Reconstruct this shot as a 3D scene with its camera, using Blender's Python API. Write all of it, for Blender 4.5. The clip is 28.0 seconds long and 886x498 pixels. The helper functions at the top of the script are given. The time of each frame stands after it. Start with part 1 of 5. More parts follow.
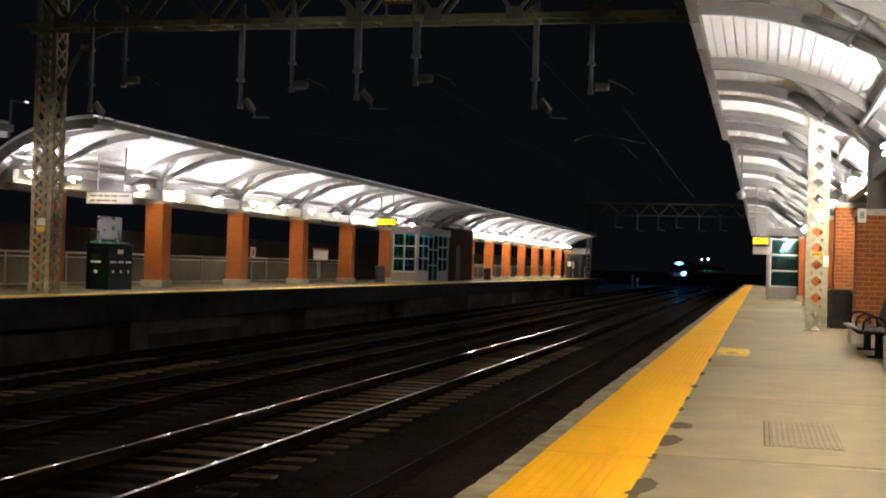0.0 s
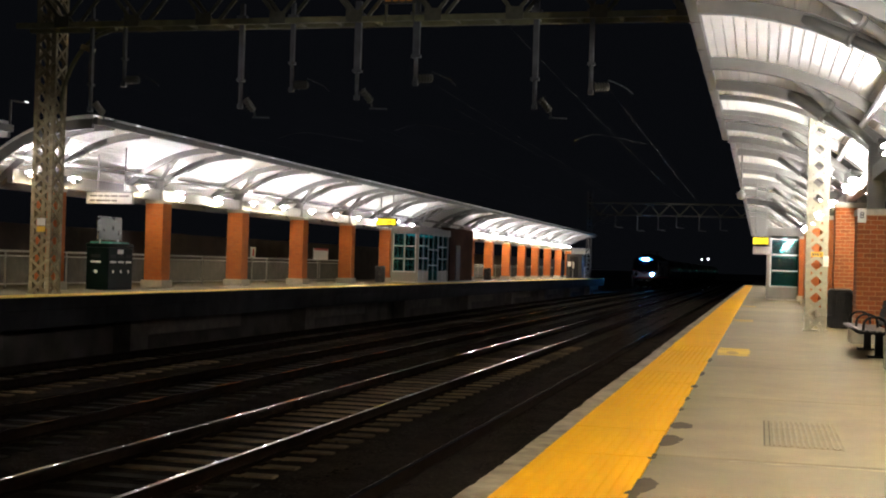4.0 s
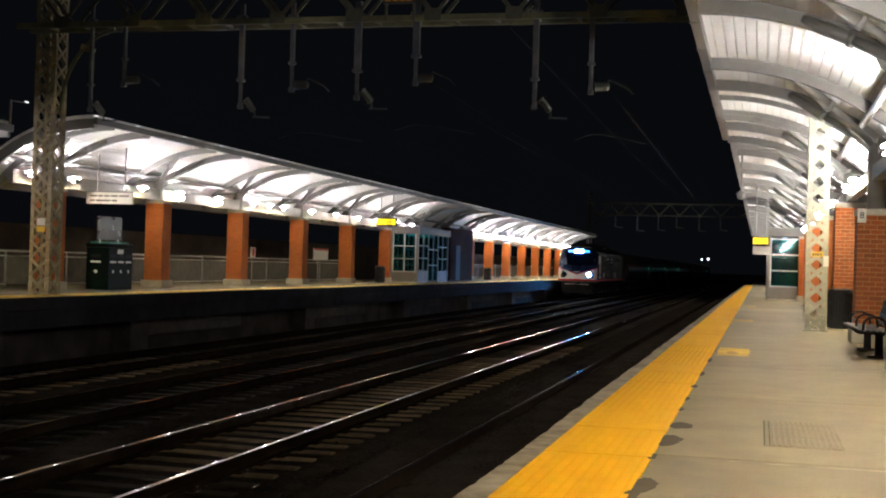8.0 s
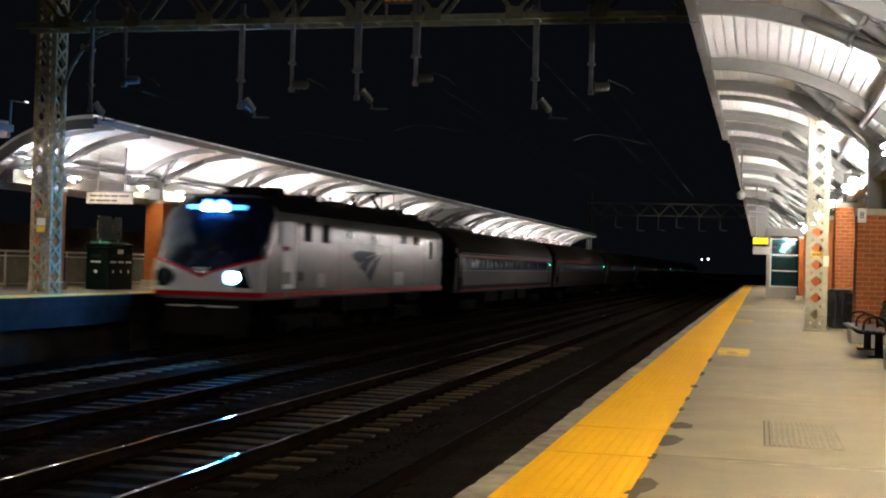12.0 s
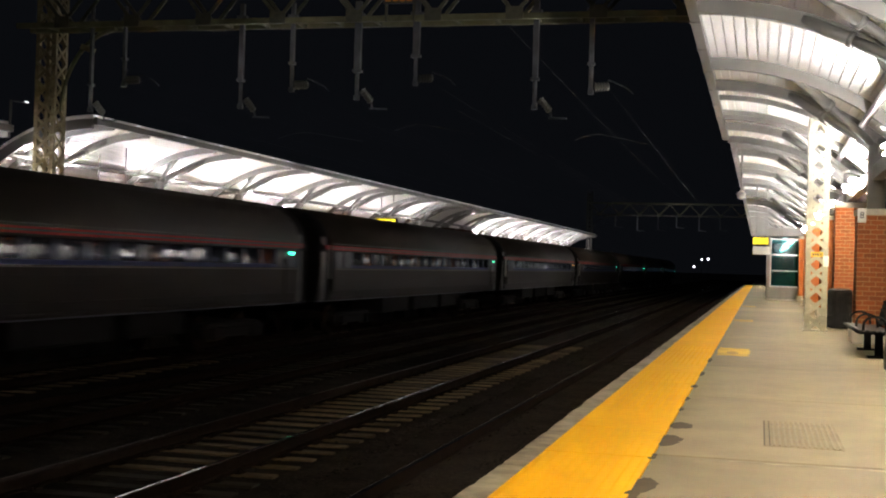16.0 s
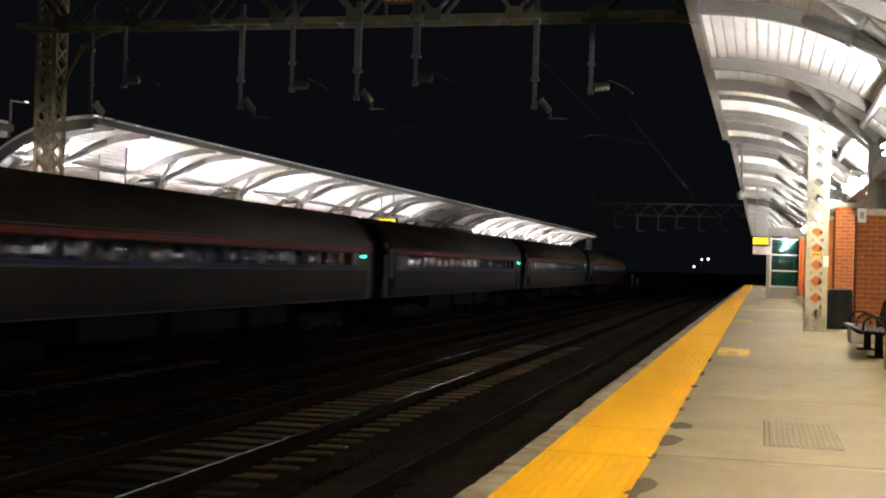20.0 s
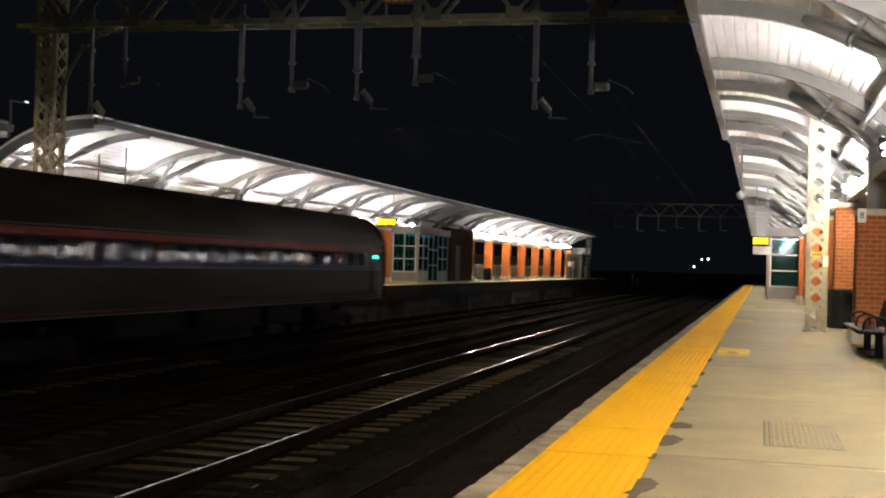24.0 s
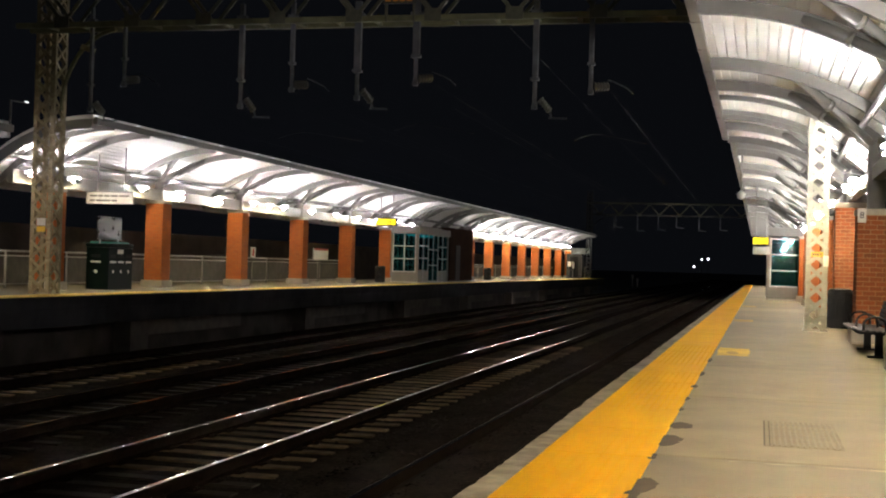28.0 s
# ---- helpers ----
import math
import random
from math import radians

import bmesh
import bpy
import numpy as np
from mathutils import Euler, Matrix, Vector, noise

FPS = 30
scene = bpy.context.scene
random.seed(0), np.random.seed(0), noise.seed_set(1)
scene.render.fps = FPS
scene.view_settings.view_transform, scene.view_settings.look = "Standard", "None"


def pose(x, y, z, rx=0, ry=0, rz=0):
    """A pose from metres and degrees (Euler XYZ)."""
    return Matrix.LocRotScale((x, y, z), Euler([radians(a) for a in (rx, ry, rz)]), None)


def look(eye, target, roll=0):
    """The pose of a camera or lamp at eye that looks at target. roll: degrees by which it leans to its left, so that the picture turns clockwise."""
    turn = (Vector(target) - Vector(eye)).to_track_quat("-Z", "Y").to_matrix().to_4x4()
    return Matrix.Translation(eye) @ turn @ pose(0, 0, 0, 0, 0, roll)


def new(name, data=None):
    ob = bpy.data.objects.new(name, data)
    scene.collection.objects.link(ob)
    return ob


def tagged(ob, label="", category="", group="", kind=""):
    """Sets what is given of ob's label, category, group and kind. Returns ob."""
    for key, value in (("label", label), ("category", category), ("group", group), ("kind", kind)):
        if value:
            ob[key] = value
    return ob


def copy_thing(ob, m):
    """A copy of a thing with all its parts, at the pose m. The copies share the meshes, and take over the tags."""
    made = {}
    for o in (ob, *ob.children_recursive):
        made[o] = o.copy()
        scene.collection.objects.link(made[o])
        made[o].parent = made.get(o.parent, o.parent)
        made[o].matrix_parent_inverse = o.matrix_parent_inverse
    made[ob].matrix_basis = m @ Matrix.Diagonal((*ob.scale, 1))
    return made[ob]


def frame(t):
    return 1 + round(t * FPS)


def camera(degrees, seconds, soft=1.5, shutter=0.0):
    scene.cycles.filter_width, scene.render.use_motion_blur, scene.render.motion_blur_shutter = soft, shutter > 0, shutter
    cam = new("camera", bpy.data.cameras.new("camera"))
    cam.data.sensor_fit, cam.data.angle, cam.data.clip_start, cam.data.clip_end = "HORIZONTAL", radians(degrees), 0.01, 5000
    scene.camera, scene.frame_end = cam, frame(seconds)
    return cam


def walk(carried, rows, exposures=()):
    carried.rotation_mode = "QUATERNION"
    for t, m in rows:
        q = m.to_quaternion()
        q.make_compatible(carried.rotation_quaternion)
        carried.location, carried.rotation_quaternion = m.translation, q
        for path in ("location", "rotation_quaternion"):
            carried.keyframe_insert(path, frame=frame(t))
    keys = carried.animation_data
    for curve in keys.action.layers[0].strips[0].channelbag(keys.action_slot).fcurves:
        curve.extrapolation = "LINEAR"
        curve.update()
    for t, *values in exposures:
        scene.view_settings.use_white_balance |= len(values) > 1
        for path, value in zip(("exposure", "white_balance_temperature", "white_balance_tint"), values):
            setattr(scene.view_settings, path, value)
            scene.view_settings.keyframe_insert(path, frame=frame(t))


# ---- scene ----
cam = camera(38.81, 28.0, soft=2.0, shutter=0.8)
EYE = (0.0, 0.0, 1.0595)
VIEW = look(EYE, (-0.24474, 0.96952, 1.07137), 1.6885)
walk(cam, [(0, VIEW), (28, VIEW)], exposures=[(0, -0.08), (3, -0.1), (6, -0.15), (9, -0.2), (12, -0.18), (13.5, 0.0), (16, 0.05), (21, 0.05), (24, 0.03), (26, 0.0), (28, 0.0)])

# ---- night sky ----
world = bpy.data.worlds.new("night")
scene.world = world
world.use_nodes = True
world.node_tree.nodes["Background"].inputs[0].default_value = (0.37, 0.42, 0.55, 1)
world.node_tree.nodes["Background"].inputs[1].default_value = 0.0075
LAMP, LAMP_FAR = 1400.0, 430.0        # brightness of the canopy lamps
DOWN, DOWN_FAR = 1450.0, 455.0        # brightness of their lower lenses

# ---- materials ----


def mat(name, col, rough=0.6, metal=0.0, scale=6.0, var=0.25, bump=0.0, bscale=None, glow=0.0, glow_col=None, col2=None, island=False, rand=0.0, stretch=(1, 1, 1), spec=0.5, rvar=0.11):
    m = bpy.data.materials.new(name)
    m.use_nodes = True
    nt = m.node_tree
    b = nt.nodes["Principled BSDF"]
    b.inputs["Roughness"].default_value = rough
    b.inputs["Metallic"].default_value = metal
    b.inputs["Specular IOR Level"].default_value = spec
    tc = nt.nodes.new("ShaderNodeTexCoord")
    mp = nt.nodes.new("ShaderNodeMapping")
    mp.inputs["Scale"].default_value = stretch
    nt.links.new(tc.outputs["Object"], mp.inputs["Vector"])
    n1 = nt.nodes.new("ShaderNodeTexNoise")
    n1.inputs["Scale"].default_value, n1.inputs["Detail"].default_value = scale, 6
    n2 = nt.nodes.new("ShaderNodeTexNoise")
    n2.inputs["Scale"].default_value, n2.inputs["Detail"].default_value = scale * 0.13, 3
    for n in (n1, n2):
        nt.links.new(mp.outputs["Vector"], n.inputs["Vector"])
    add = nt.nodes.new("ShaderNodeMath")
    add.operation = "MULTIPLY_ADD"
    add.inputs[1].default_value = 0.5
    nt.links.new(n1.outputs["Fac"], add.inputs[0])
    half = nt.nodes.new("ShaderNodeMath")
    half.operation = "MULTIPLY"
    half.inputs[1].default_value = 0.5
    nt.links.new(n2.outputs["Fac"], half.inputs[0])
    nt.links.new(half.outputs[0], add.inputs[2])
    fac = add.outputs[0]
    if rand > 0:
        oi = nt.nodes.new("ShaderNodeNewGeometry" if island else "ShaderNodeObjectInfo")
        r = nt.nodes.new("ShaderNodeMath")
        r.operation = "MULTIPLY_ADD"
        r.inputs[1].default_value, r.inputs[2].default_value = rand, -rand / 2
        nt.links.new(oi.outputs["Random Per Island" if island else "Random"], r.inputs[0])
        a2 = nt.nodes.new("ShaderNodeMath")
        nt.links.new(fac, a2.inputs[0])
        nt.links.new(r.outputs[0], a2.inputs[1])
        fac = a2.outputs[0]
    cr = nt.nodes.new("ShaderNodeValToRGB")
    lo = [c * (1 - var) for c in col]
    hi = col2 or [min(1, c * (1 + var)) for c in col]
    cr.color_ramp.elements[0].position, cr.color_ramp.elements[1].position = 0.3, 0.7
    cr.color_ramp.elements[0].color, cr.color_ramp.elements[1].color = (*lo, 1), (*hi, 1)
    nt.links.new(fac, cr.inputs[0])
    nt.links.new(cr.outputs[0], b.inputs["Base Color"])
    rr = nt.nodes.new("ShaderNodeMapRange")
    rr.inputs["To Min"].default_value, rr.inputs["To Max"].default_value = max(0.02, rough - rvar), min(1, rough + rvar)
    nt.links.new(fac, rr.inputs["Value"])
    nt.links.new(rr.outputs[0], b.inputs["Roughness"])
    if bump:
        bp = nt.nodes.new("ShaderNodeBump")
        bp.inputs["Strength"].default_value, bp.inputs["Distance"].default_value = bump, 0.02
        src = n1
        if bscale:
            src = nt.nodes.new("ShaderNodeTexNoise")
            src.inputs["Scale"].default_value, src.inputs["Detail"].default_value = bscale, 4
            nt.links.new(mp.outputs["Vector"], src.inputs["Vector"])
        nt.links.new(src.outputs["Fac"], bp.inputs["Height"])
        nt.links.new(bp.outputs["Normal"], b.inputs["Normal"])
    if glow:
        b.inputs["Emission Color"].default_value = (*(glow_col or col), 1)
        b.inputs["Emission Strength"].default_value = glow
    return m


def glass_mat(name, tint, see=0.6, rough=0.05, through_tint=None):
    m = bpy.data.materials.new(name)
    m.use_nodes = True
    nt = m.node_tree
    b = nt.nodes["Principled BSDF"]
    b.inputs["Base Color"].default_value = (*tint, 1)
    b.inputs["Roughness"].default_value = rough
    tr = nt.nodes.new("ShaderNodeBsdfTransparent")
    tr.inputs[0].default_value = (*(through_tint or [0.5 + 0.5 * c for c in tint]), 1)
    mx = nt.nodes.new("ShaderNodeMixShader")
    mx.inputs[0].default_value = see
    nt.links.new(b.outputs[0], mx.inputs[1])
    nt.links.new(tr.outputs[0], mx.inputs[2])
    nt.links.new(mx.outputs[0], nt.nodes["Material Output"].inputs[0])
    return m


def brick_mat(name):
    m = mat(name, (0.42, 0.11, 0.022), 0.85, var=0.3, scale=9, bump=0.2)
    nt = m.node_tree
    b = nt.nodes["Principled BSDF"]
    tc = nt.nodes.new("ShaderNodeTexCoord")
    sep = nt.nodes.new("ShaderNodeSeparateXYZ")
    cmb = nt.nodes.new("ShaderNodeCombineXYZ")
    sm = nt.nodes.new("ShaderNodeMath")
    nt.links.new(tc.outputs["Object"], sep.inputs[0])
    nt.links.new(sep.outputs[0], sm.inputs[0])
    nt.links.new(sep.outputs[1], sm.inputs[1])
    nt.links.new(sm.outputs[0], cmb.inputs[0])
    nt.links.new(sep.outputs[2], cmb.inputs[1])
    br = nt.nodes.new("ShaderNodeTexBrick")
    br.inputs["Scale"].default_value = 1.0
    br.inputs["Brick Width"].default_value, br.inputs["Row Height"].default_value = 0.21, 0.083
    br.inputs["Mortar Size"].default_value = 0.006
    br.inputs["Color1"].default_value, br.inputs["Color2"].default_value = (0.48, 0.125, 0.015, 1), (0.37, 0.09, 0.012, 1)
    br.inputs["Mortar"].default_value = (0.28, 0.15, 0.07, 1)
    nt.links.new(cmb.outputs[0], br.inputs["Vector"])
    mx = nt.nodes.new("ShaderNodeMix")
    mx.data_type = "RGBA"
    mx.inputs[0].default_value = 0.65
    old = b.inputs["Base Color"].links[0].from_socket
    nt.links.new(old, mx.inputs[6])
    nt.links.new(br.outputs["Color"], mx.inputs[7])
    nt.links.new(mx.outputs[2], b.inputs["Base Color"])
    return m


M_CONC = mat("platform_concrete", (0.232, 0.192, 0.103), 0.75, scale=2.2, var=0.28, bump=0.15, bscale=60, rand=0.3)
M_COPE = mat("coping_concrete", (0.27, 0.232, 0.165), 0.85, scale=7, var=0.6, bump=0.3, bscale=40, spec=0.2)
M_DARKC = mat("dark_concrete", (0.014, 0.013, 0.0135), 0.9, scale=1.6, var=0.85, bump=0.3, spec=0.08)
M_YEL = mat("tactile_yellow", (1.0, 0.50, 0.002), 0.7, scale=5, var=0.08, rand=0.25, spec=0.12)
M_PAINT = mat("worn_yellow_paint", (0.60, 0.385, 0.008), 0.7, scale=14, var=0.4)
M_SCUFF = mat("scuffed_paint", (0.38, 0.24, 0.03), 0.75, scale=14, var=0.4)
M_PLATE = mat("yellow_enamel", (0.75, 0.48, 0.03), 0.6, scale=14, var=0.2)
M_HATCH = mat("hatch_steel", (0.226, 0.19, 0.107), 0.7, 0.0, scale=5, var=0.3, spec=0.15)
M_RIB = mat("hatch_rib", (0.238, 0.20, 0.113), 0.65, 0.0, scale=5, var=0.4, spec=0.2)
M_CRACK = mat("filled_crack", (0.30, 0.255, 0.15), 0.8, scale=6, var=0.5)
M_DAMP = mat("damp_stain", (0.085, 0.066, 0.042), 0.7, scale=9, var=0.3, spec=0.1)
# Ballast and stones near black: the unlit trackbed is put into their colour.
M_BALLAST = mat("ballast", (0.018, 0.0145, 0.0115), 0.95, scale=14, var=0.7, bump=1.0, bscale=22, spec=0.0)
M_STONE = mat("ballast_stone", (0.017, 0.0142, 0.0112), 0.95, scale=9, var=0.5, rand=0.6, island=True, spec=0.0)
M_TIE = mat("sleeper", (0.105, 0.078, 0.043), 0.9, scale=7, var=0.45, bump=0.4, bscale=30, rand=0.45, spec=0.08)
# Darker sleeper copy: the missing light on the track is in its colour.
M_TIESHADE = mat("shaded_sleeper", (0.020, 0.016, 0.010), 0.9, scale=7, var=0.5, bump=0.4, bscale=30, rand=0.4, spec=0.08)
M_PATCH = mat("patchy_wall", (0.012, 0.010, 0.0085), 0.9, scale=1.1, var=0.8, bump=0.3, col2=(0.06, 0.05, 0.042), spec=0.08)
M_RAIL = mat("rail_head", (0.17, 0.166, 0.155), 0.075, 1.0, scale=3, var=0.25, rvar=0.03)
M_RUST = mat("rail_rust", (0.010, 0.0065, 0.0045), 0.9, 0.0, scale=20, var=0.4, bump=0.2, spec=0.0)
M_BRICK = brick_mat("brickwork")
M_BRICKD = mat("dark_brickwork", (0.045, 0.021, 0.013), 0.9, scale=8, var=0.4, bump=0.3, spec=0.08)
M_YELFAR = mat("far_edge_yellow", (0.92, 0.60, 0.07), 0.6, scale=5, var=0.2)
M_BRICK1 = mat("brick_piece", (0.25, 0.066, 0.014), 0.85, scale=30, var=0.25, bump=0.3, rand=0.35)
M_MORTAR = mat("mortar", (0.40, 0.22, 0.10), 0.9, scale=30, var=0.2)
M_CAP = mat("cast_stone", (0.46, 0.42, 0.34), 0.8, scale=10, var=0.2, bump=0.15)
M_STEEL = mat("painted_steel", (0.20, 0.192, 0.172), 0.5, scale=5, var=0.14, bump=0.05)
M_DECK = mat("white_deck", (0.84, 0.82, 0.78), 0.5, scale=3, var=0.06)
M_FASCIA = mat("grey_fascia", (0.17, 0.163, 0.15), 0.5, 0.2, scale=4, var=0.15)
M_GALV = mat("weathered_galvanised", (0.30, 0.27, 0.16), 0.6, 0.2, scale=5, var=-0.35, bump=0.15, col2=(0.14, 0.09, 0.035))
# Lamplight on the near pole is put into this paler copy.
M_GALVW = mat("whitened_galvanised", (0.38, 0.37, 0.285), 0.6, 0.1, scale=7, var=0.28, bump=0.12)
M_CHORD = mat("chord_steel", (0.128, 0.125, 0.07), 0.65, 0.2, scale=4, var=0.5, bump=0.1, spec=0.2)
# Darker copy of the same steel: the unlit beam is in its colour.
M_GALVD = mat("unlit_galvanised", (0.085, 0.083, 0.058), 0.65, 0.3, scale=8, var=0.45, bump=0.1, spec=0.2)
M_HANG = mat("cool_galvanised", (0.075, 0.079, 0.086), 0.5, 0.3, scale=5, var=0.6, bump=0.1, spec=0.3)
M_DKSTEEL = mat("dark_steel", (0.032, 0.032, 0.029), 0.6, 0.3, scale=8, var=0.3)
M_BLACK = mat("black_paint", (0.010, 0.010, 0.011), 0.6, scale=8, var=0.3, spec=0.2)
M_GLOSS = mat("gloss_black_paint", (0.014, 0.014, 0.015), 0.32, scale=8, var=0.3, spec=0.45)
M_GREEN = mat("green_plastic", (0.0013, 0.0065, 0.005), 0.5, scale=8, var=0.25, spec=0.08)
M_SLAT = mat("worn_slat", (0.028, 0.028, 0.03), 0.5, scale=10, var=0.4)
M_TEAL = mat("teal_paint", (0.02, 0.2, 0.16), 0.45, scale=8, var=0.2)
M_WHITE = mat("white_sign", (0.74, 0.73, 0.68), 0.5, scale=8, var=0.05)
M_RED = mat("red_sign", (0.5, 0.03, 0.02), 0.5, scale=8, var=0.1)
M_INK = mat("sign_ink", (0.03, 0.035, 0.05), 0.5, scale=8, var=0.1)
M_ALU = mat("aluminium", (0.5, 0.5, 0.48), 0.35, 0.6, scale=6, var=0.12)
M_POLISH = mat("polished_panel", (0.085, 0.085, 0.082), 0.28, 0.9, scale=2.5, var=0.2, rvar=0.06)
M_SHELTER = mat("grey_shelter_paint", (0.21, 0.197, 0.168), 0.5, scale=5, var=0.12)
M_GLASS = glass_mat("shelter_glass", (0.012, 0.05, 0.053), 0.66, 0.06, (0.30, 0.72, 0.74))
M_RAILING = mat("railing_steel", (0.32, 0.31, 0.29), 0.5, 0.4, scale=6, var=0.15)
M_PIER = mat("pale_pier_concrete", (0.06, 0.051, 0.042), 0.9, scale=2.5, var=0.5, bump=0.3, spec=0.08)
M_MESH = mat("railing_infill", (0.075, 0.07, 0.063), 0.8, scale=4, var=0.3, spec=0.08)
M_WALL = mat("parapet_wall", (0.072, 0.055, 0.042), 0.9, scale=1.5, var=0.4, bump=0.2, spec=0.08)
M_WIRE = mat("copper_wire", (0.004, 0.004, 0.0035), 0.7, 0.0, scale=8, var=0.1, spec=0.08)
M_INSUL = mat("insulator", (0.07, 0.068, 0.06), 0.35, scale=8, var=0.1)
M_LAMP = mat("lamp_diffuser", (0.9, 0.9, 0.9), 0.5, var=0.02, glow=LAMP, glow_col=(1.0, 0.96, 0.96))
M_LAMPFAR = mat("far_lamp_diffuser", (0.9, 0.9, 0.9), 0.5, var=0.02, glow=LAMP_FAR, glow_col=(0.99, 0.95, 1.02))
M_LAMPLOW = mat("lamp_lower_lens", (0.9, 0.9, 0.9), 0.5, var=0.02, glow=DOWN, glow_col=(1.0, 0.83, 0.57))
M_LAMPLOWMID = mat("weaker_lower_lens", (0.9, 0.9, 0.9), 0.5, var=0.02, glow=0.6 * DOWN, glow_col=(1.0, 0.83, 0.57))
M_LAMPLOWFAR = mat("far_lamp_lower_lens", (0.9, 0.9, 0.9), 0.5, var=0.02, glow=DOWN_FAR, glow_col=(1.0, 0.82, 0.5))
M_DOT = mat("small_lamp", (0.9, 0.9, 0.9), 0.5, var=0.02, glow=2.2, glow_col=(0.95, 0.97, 1.0))
M_AMBER = mat("amber_letters", (0.45, 0.16, 0.01), 0.5, var=0.1, glow=0.05, glow_col=(1.0, 0.45, 0.03))
M_LED = mat("amber_display", (0.3, 0.25, 0.0), 0.5, var=0.02, glow=1.6, glow_col=(1.0, 0.78, 0.02))
M_GRND = mat("dark_earth", (0.11, 0.102, 0.09), 0.95, scale=0.8, var=0.5, bump=0.4, spec=0.08)
M_FARLIGHT = mat("far_lamp", (0.9, 0.9, 0.9), 0.5, var=0.02, glow=14, glow_col=(0.9, 0.95, 1.0))
M_SIGLENS = mat("signal_lens", (0.3, 0.36, 0.34), 0.5, var=0.02, glow=0.012, glow_col=(0.75, 1.0, 0.9))
# the train
M_TWHITE = mat("loco_silver", (0.17, 0.162, 0.148), 0.22, 0.0, scale=2.5, var=0.12, rvar=0.06, spec=0.2)
M_TNOSE = mat("loco_white", (0.75, 0.74, 0.72), 0.35, scale=3, var=0.08)
M_TBLUE = mat("loco_dark_blue", (0.006, 0.010, 0.028), 0.22, scale=3, var=0.2)
M_TGLASS = mat("cab_glass", (0.004, 0.006, 0.012), 0.06, scale=3, var=0.1)
M_TRED = mat("loco_red", (0.42, 0.006, 0.014), 0.5, scale=3, var=0.12, spec=0.1)
M_CRED = mat("coach_red", (0.24, 0.012, 0.010), 0.6, scale=3, var=0.15, spec=0.1)
M_DULLRED = mat("dull_red", (0.07, 0.006, 0.006), 0.7, scale=3, var=0.4, spec=0.1)
M_TLOGO = mat("logo_blue", (0.006, 0.010, 0.026), 0.6, scale=3, var=0.1, spec=0.1)
M_TDARK = mat("underframe", (0.011, 0.0095, 0.0083), 0.8, scale=6, var=0.4, spec=0.02)
M_HEAD = mat("headlight_glow", (0.9, 0.95, 1), 0.3, var=0.01, glow=4300, glow_col=(0.07, 0.36, 1.0))
M_HEADTOP = mat("upper_headlight_glow", (0.9, 0.95, 1), 0.3, var=0.01, glow=900, glow_col=(0.07, 0.36, 1.0))
# Blue halo of the headlights' glare, put into a glowing rim.
M_HEADRIM = mat("headlight_halo", (0.5, 0.7, 1), 0.3, var=0.01, glow=7, glow_col=(0.008, 0.16, 1.0))
M_HEADBAR = mat("light_bar_glow", (0.9, 0.95, 1), 0.3, var=0.01, glow=5, glow_col=(0.05, 0.36, 1.0))
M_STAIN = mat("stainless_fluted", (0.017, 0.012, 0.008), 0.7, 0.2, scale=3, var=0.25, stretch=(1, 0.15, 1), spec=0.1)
M_ENDS = mat("grimy_end_panel", (0.055, 0.048, 0.040), 0.6, scale=3, var=0.4, spec=0.2)
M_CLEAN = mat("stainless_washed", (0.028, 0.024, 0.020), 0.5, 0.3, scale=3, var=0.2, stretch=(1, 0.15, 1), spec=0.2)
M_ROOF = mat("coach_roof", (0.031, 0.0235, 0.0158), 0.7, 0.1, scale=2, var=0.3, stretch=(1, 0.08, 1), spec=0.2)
# Shade low on the coach side is put into the skirt's colour.
M_SKIRT = mat("coach_skirt_fade", (0.015, 0.011, 0.008), 0.75, scale=3, var=0.5, stretch=(1, 0.2, 1), spec=0.1)
M_NAVY = mat("coach_navy", (0.010, 0.015, 0.065), 0.6, scale=3, var=0.2, spec=0.1)
M_BAND = mat("coach_window_band", (0.008, 0.010, 0.018), 0.5, scale=3, var=0.2, spec=0.1)
M_PANE = glass_mat("coach_pane", (0.012, 0.016, 0.03), 0.68)
M_INT = mat("coach_interior", (0.02, 0.022, 0.035), 0.7, scale=3, var=0.2)
M_SEAT = mat("coach_seat", (0.014, 0.02, 0.05), 0.8, scale=6, var=0.3)
M_HEADREST = mat("headrest_cover", (0.62, 0.60, 0.58), 0.8, scale=6, var=0.15)
M_INTLAMP = mat("coach_ceiling_lamp", (0.9, 0.9, 0.9), 0.5, var=0.02, glow=42, glow_col=(1.0, 0.96, 0.92))
M_INTDIM = mat("dimmed_ceiling_lamp", (0.9, 0.9, 0.9), 0.5, var=0.02, glow=14, glow_col=(0.9, 0.97, 1.0))
M_DOORGRN = mat("door_lamp_green", (0.1, 0.8, 0.5), 0.4, var=0.02, glow=26, glow_col=(0.015, 1.0, 0.45))
M_DOORDIM = mat("door_lamp_dim_green", (0.1, 0.8, 0.5), 0.4, var=0.02, glow=5, glow_col=(0.04, 1.0, 0.5))
M_DOORORG = mat("door_lamp_orange", (0.8, 0.4, 0.1), 0.4, var=0.02, glow=5, glow_col=(1.0, 0.4, 0.08))

# ---- building helpers ----


def thing(name, x, y, z, label, category, group="", kind=""):
    ob = new(name)
    ob.empty_display_size = 0.2
    ob.matrix_basis = pose(x, y, z)
    return tagged(ob, label, category, group, kind)


